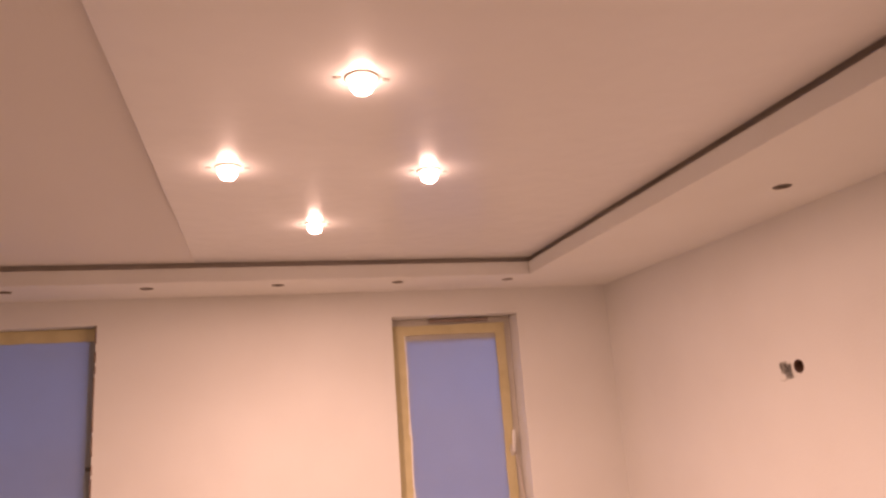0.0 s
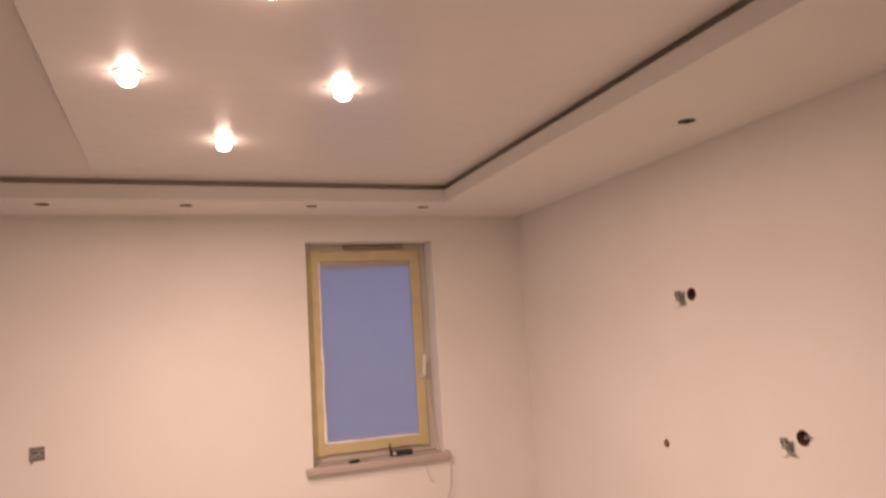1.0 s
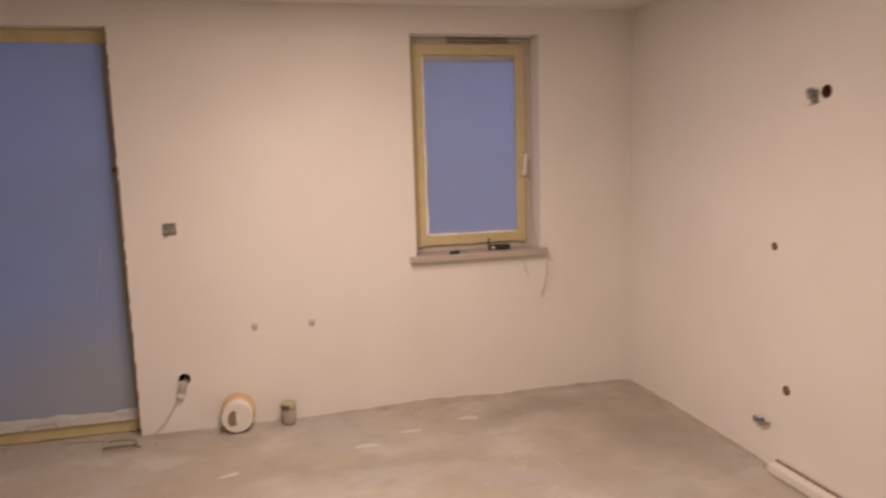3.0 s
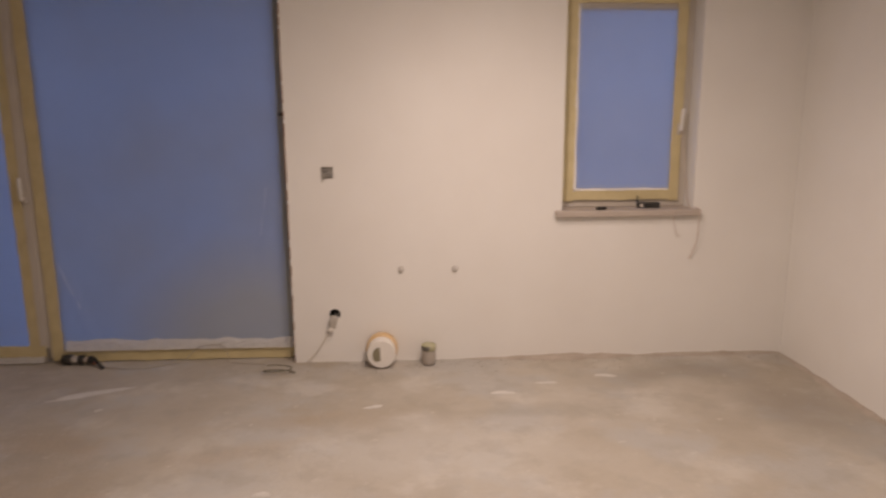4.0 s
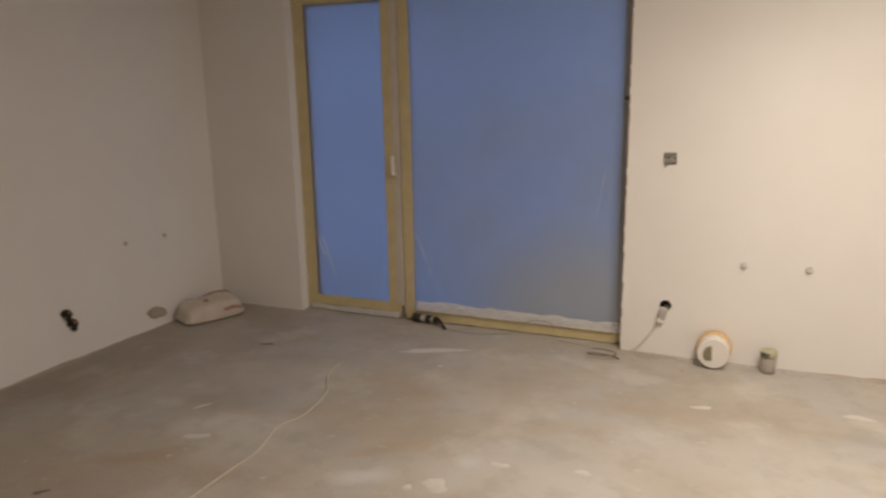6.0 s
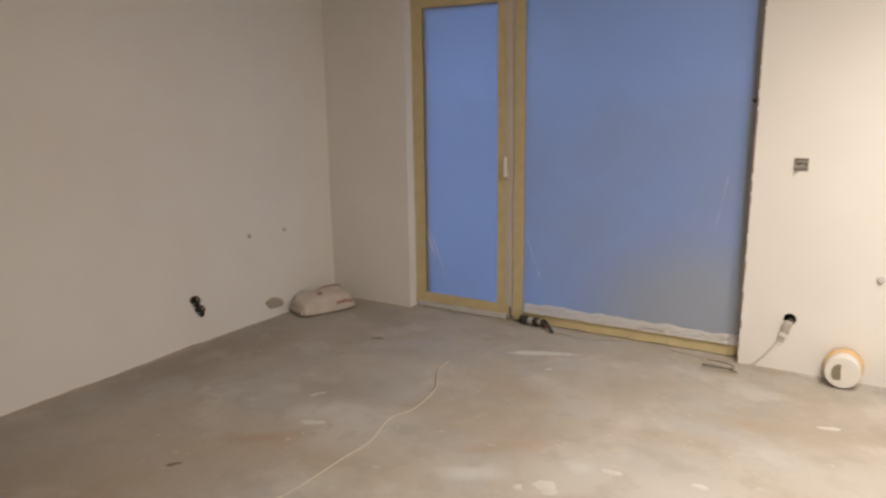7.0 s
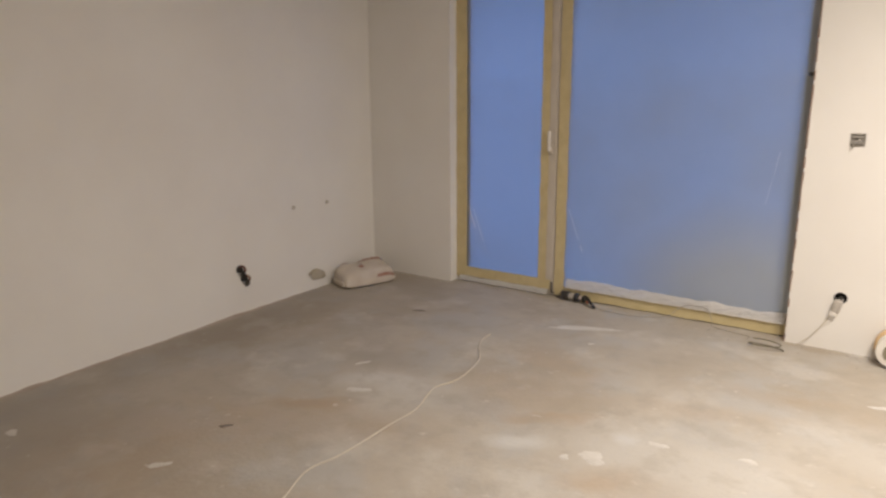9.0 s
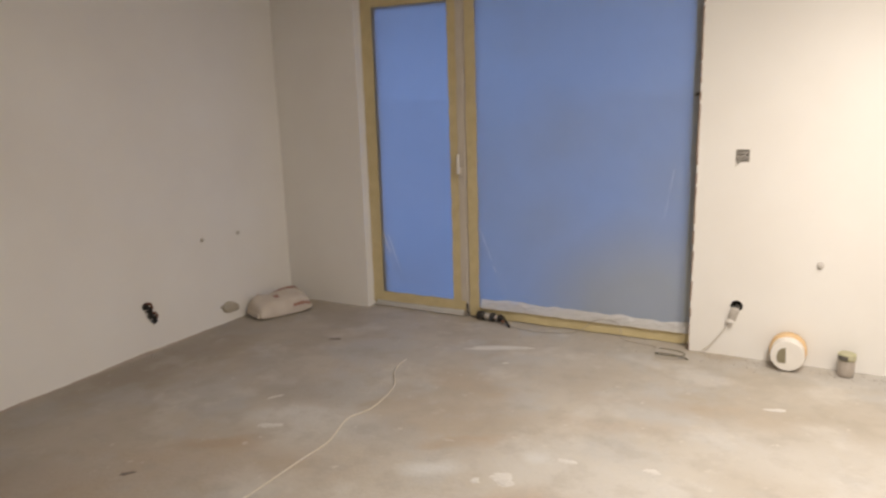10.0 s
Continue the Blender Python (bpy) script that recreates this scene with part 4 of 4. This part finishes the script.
# cables
ob = thing("floor_cable", (0, 0, 0), "pale cable snaking across the concrete floor", "cable")
part("cable", tube([(-4.22, -3.75, 0.006), (-4.33, -3.30, 0.006), (-4.40, -3.02, 0.006), (-4.455, -2.80, 0.006), (-4.520, -2.60, 0.006), (-4.488, -2.425, 0.006), (-4.475, -2.115, 0.008),
                    (-4.470, -1.920, 0.006), (-4.530, -1.685, 0.006), (-4.485, -1.523, 0.006), (-4.523, -1.255, 0.006), (-4.62, -1.09, 0.006), (-4.669, -0.97, 0.006), (-4.675, -0.86, 0.008)], 0.0042, 8), WIRE_WHITE, ob)
ob = thing("thin_cable", (0, 0, 0), "thin grey cable looping along the door threshold", "cable")
part("cable", tube([(-4.36, -0.02, 0.005), (-4.15, -0.055, 0.005), (-3.98, -0.02, 0.005), (-3.86, 0.03, 0.02), (-3.78, 0.065, 0.085), (-3.71, 0.07, 0.105), (-3.62, 0.066, 0.10), (-3.585, 0.06, 0.04), (-3.57, 0.03, 0.006),
                    (-3.45, -0.01, 0.005), (-3.34, -0.03, 0.005)], 0.0021, 6), WIRE_DULL, ob)
ob = thing("cable_coil", (-3.215, -0.185, 0.0), "small coil of dark cable on the floor by the plaster edge", "cable")
part("cable", tube([(0.10 * math.cos(a * 0.75) * (1 - 0.02 * a) - 0.01, 0.030 * math.sin(a * 0.75) * (1 + 0.02 * a), 0.006 + 0.0035 * a) for a in range(0, 13)], 0.0038, 6, 4), WIRE_OLIVE, ob)

# profile lying along the right wall
ob = thing("plasterboard_profile", (-0.038, -1.475, 0.0), "white metal profile lying on the floor along the wall", "profile")
bm = bmesh.new()
for lo, hi in (((-0.030, -2.4, 0.012), (0.022, 0.0, 0.015)), ((-0.030, -2.4, 0.015), (-0.027, 0.0, 0.050)), ((-0.027, -2.4, 0.047), (0.022, 0.0, 0.050)), ((0.019, -2.4, 0.015), (0.022, 0.0, 0.047))):
    box(lo, hi, bm=bm)
part("channel", bm, TUB_WHITE, ob)
part("back_strip", box((0.024, -2.38, 0.0), (0.034, 0.012, 0.058), 0.002), BEAD, ob, "brown strip against the wall")
part("batten", box((-0.018, -2.36, 0.0), (0.012, -0.01, 0.0118)), CAVITY, ob, "rough batten underneath")

# small things on the sill
ob = thing("screwdriver", (-1.20, -0.005, WZ0 + 0.022), "small dark screwdriver on the window sill", "screwdriver", turn=8)
M = Matrix.Translation((-0.06, 0, 0.011)) @ Matrix.Rotation(radians(90), 4, "Y")
part("handle", lathe([(0.006, 0.0), (0.011, 0.005), (0.010, 0.03), (0.011, 0.06), (0.006, 0.068)], M, 12), BLACK, ob, smooth=True)
part("blade", lathe([(0.003, 0.068), (0.003, 0.12), (0.002, 0.125)], M, 8), METAL, ob)
ob = thing("staple_gun", (-0.90, 0.06, WZ0 + 0.022), "black hand tool with an upright lever on the window sill", "tool", turn=-4)
part("body", box((-0.075, -0.014, 0.0), (0.065, 0.014, 0.036), 0.006), BLACK, ob)
part("lever", box((-0.082, -0.006, 0.004), (-0.073, 0.006, 0.078), 0.002), BLACK, ob)
part("label_sticker", box((-0.062, -0.0155, 0.008), (-0.042, -0.0135, 0.028)), PAPER, ob, "pale sticker")
ob = thing("hanging_cord", (0, 0, 0), "thin beige cord hanging over the edge of the sill", "cord")
part("cord", tube([(-0.70, 0.125, 1.46), (-0.678, 0.115, 1.30), (-0.66, 0.10, 1.12), (-0.65, 0.06, 0.975), (-0.632, -0.02, 0.968), (-0.615, -0.050, 0.95), (-0.622, -0.050, 0.88), (-0.620, -0.035, 0.77), (-0.636, -0.020, 0.69), (-0.654, -0.014, 0.64)], 0.0035, 6), BRASS, ob)
ob = thing("hanging_cord", (0, 0, 0), "thin beige cord looped below the sill", "cord")
part("cord", tube([(-0.80, -0.01, WZ0 + 0.026), (-0.79, -0.049, WZ0 + 0.018), (-0.775, -0.049, 0.86), (-0.745, -0.02, 0.80), (-0.72, -0.012, 0.785)], 0.0022, 6), BRASS, ob)

# splashes on the floor

def splash_blob(x, y, r, seed, stretch=1.0, turn=0.0):
    rng = random.Random(seed)
    bm = bmesh.new()
    n = 22
    phase = [rng.uniform(0, 6.28) for _ in range(4)]
    rim, mid = [], []
    for k in range(n):
        a = 2 * math.pi * k / n
        q = r * (1 + 0.25 * math.sin(2 * a + phase[0]) + 0.15 * math.sin(3 * a + phase[1]) + 0.1 * math.sin(7 * a + phase[2]))
        d = Vector((math.cos(a) * q * stretch, math.sin(a) * q, 0))
        rim.append(bm.verts.new(d))
        mid.append(bm.verts.new(d * 0.7 + Vector((0, 0, 0.001 + 0.0015 * rng.random()))))
    top = bm.verts.new((0, 0, 0.002))
    for k in range(n):
        bm.faces.new((rim[k], rim[(k + 1) % n], mid[(k + 1) % n], mid[k]))
        bm.faces.new((mid[k], mid[(k + 1) % n], top))
    bm.faces.new(rim[::-1])
    ob = put(bm, "plaster_splash", PLASTER)
    ob.matrix_basis = pose(x, y, 0.0005, 0, 0, turn)
    return tagged(ob, "dried pale plaster splash on the concrete floor", "plaster splash", "plaster splashes")


for k, (x, y, r, s, turn) in enumerate(((-3.60, -1.870, 0.045, 1.3, 10), (-3.70, -1.93, 0.018, 1.3, 40), (-4.85, -1.90, 0.030, 1.8, 30), (-3.40, -1.62, 0.025, 1.4, 0), (-5.07, -2.90, 0.020, 2.2, 60), (-5.87, -3.10, 0.022, 1.6, 10),
                                        (-1.9, -0.55, 0.026, 2.4, 5), (-1.25, -0.33, 0.026, 2.2, 0), (-1.62, -0.42, 0.020, 2.6, 0), (-2.62, -0.70, 0.022, 2.0, 8), (-4.10, -0.66, 0.014, 1.3, 0), (-5.06, -1.62, 0.016, 2.4, 65), (-3.05, -1.55, 0.022, 1.5, 20))):
    splash_blob(x, y, r, k + 5, s, turn)

smear = splash_blob(-4.235, -0.43, 0.030, 77, 8.6, 22)
smear.name = "plaster_smear"
tagged(smear, "long pale plaster smear on the concrete floor", "plaster smear")

for x, y, r, turn in ((-5.322, -0.709, 0.020, 20), (-2.05, -1.72, 0.014, 0), (-5.11, -2.526, 0.016, 40)):
    chip = splash_blob(x, y, r, int(-x * 100), 1.8, turn)
    chip.name = "mortar_chip"
    chip.data.materials[0] = CRUMBS_DARK
    tagged(chip, "small dark mortar chip lying on the concrete floor", "mortar chip", "mortar chips")

# crumbs swept against the walls
rng = random.Random(11)
bm = bmesh.new()
for _ in range(900):
    side = rng.random()
    if side < 0.5:
        x, y = rng.uniform(-3.1, -0.05), -abs(rng.gauss(0, 0.09)) - 0.004
    elif side < 0.7:
        x, y = -abs(rng.gauss(0, 0.06)) - 0.004, rng.uniform(-2.6, -0.05)
    elif side < 0.9:
        x, y = XL + abs(rng.gauss(0, 0.05)) + 0.004, rng.uniform(-4.0, -0.05)
    else:
        x, y = rng.uniform(-5.5, -3.2), 0.07 - abs(rng.gauss(0, 0.12))
    s = rng.uniform(0.002, 0.006)
    m = Matrix.Translation((x, y, s * 0.5)) @ Euler((rng.random() * 6, rng.random() * 6, rng.random() * 6)).to_matrix().to_4x4() @ Matrix.Diagonal((s, s * rng.uniform(0.6, 1.2), s * 0.7, 1))
    vs = [bm.verts.new(m @ Vector(p)) for p in ((1, 0, -0.6), (-0.6, 0.9, -0.6), (-0.6, -0.9, -0.6), (0.1, 0, 0.9))]
    for f in ((0, 1, 2), (0, 3, 1), (1, 3, 2), (2, 3, 0)):
        bm.faces.new([vs[i] for i in f])
crumbs = put(bm, "plaster_crumbs", CRUMBS)
tagged(crumbs, "plaster crumbs and dust swept against the walls", "debris", kind="stuff")
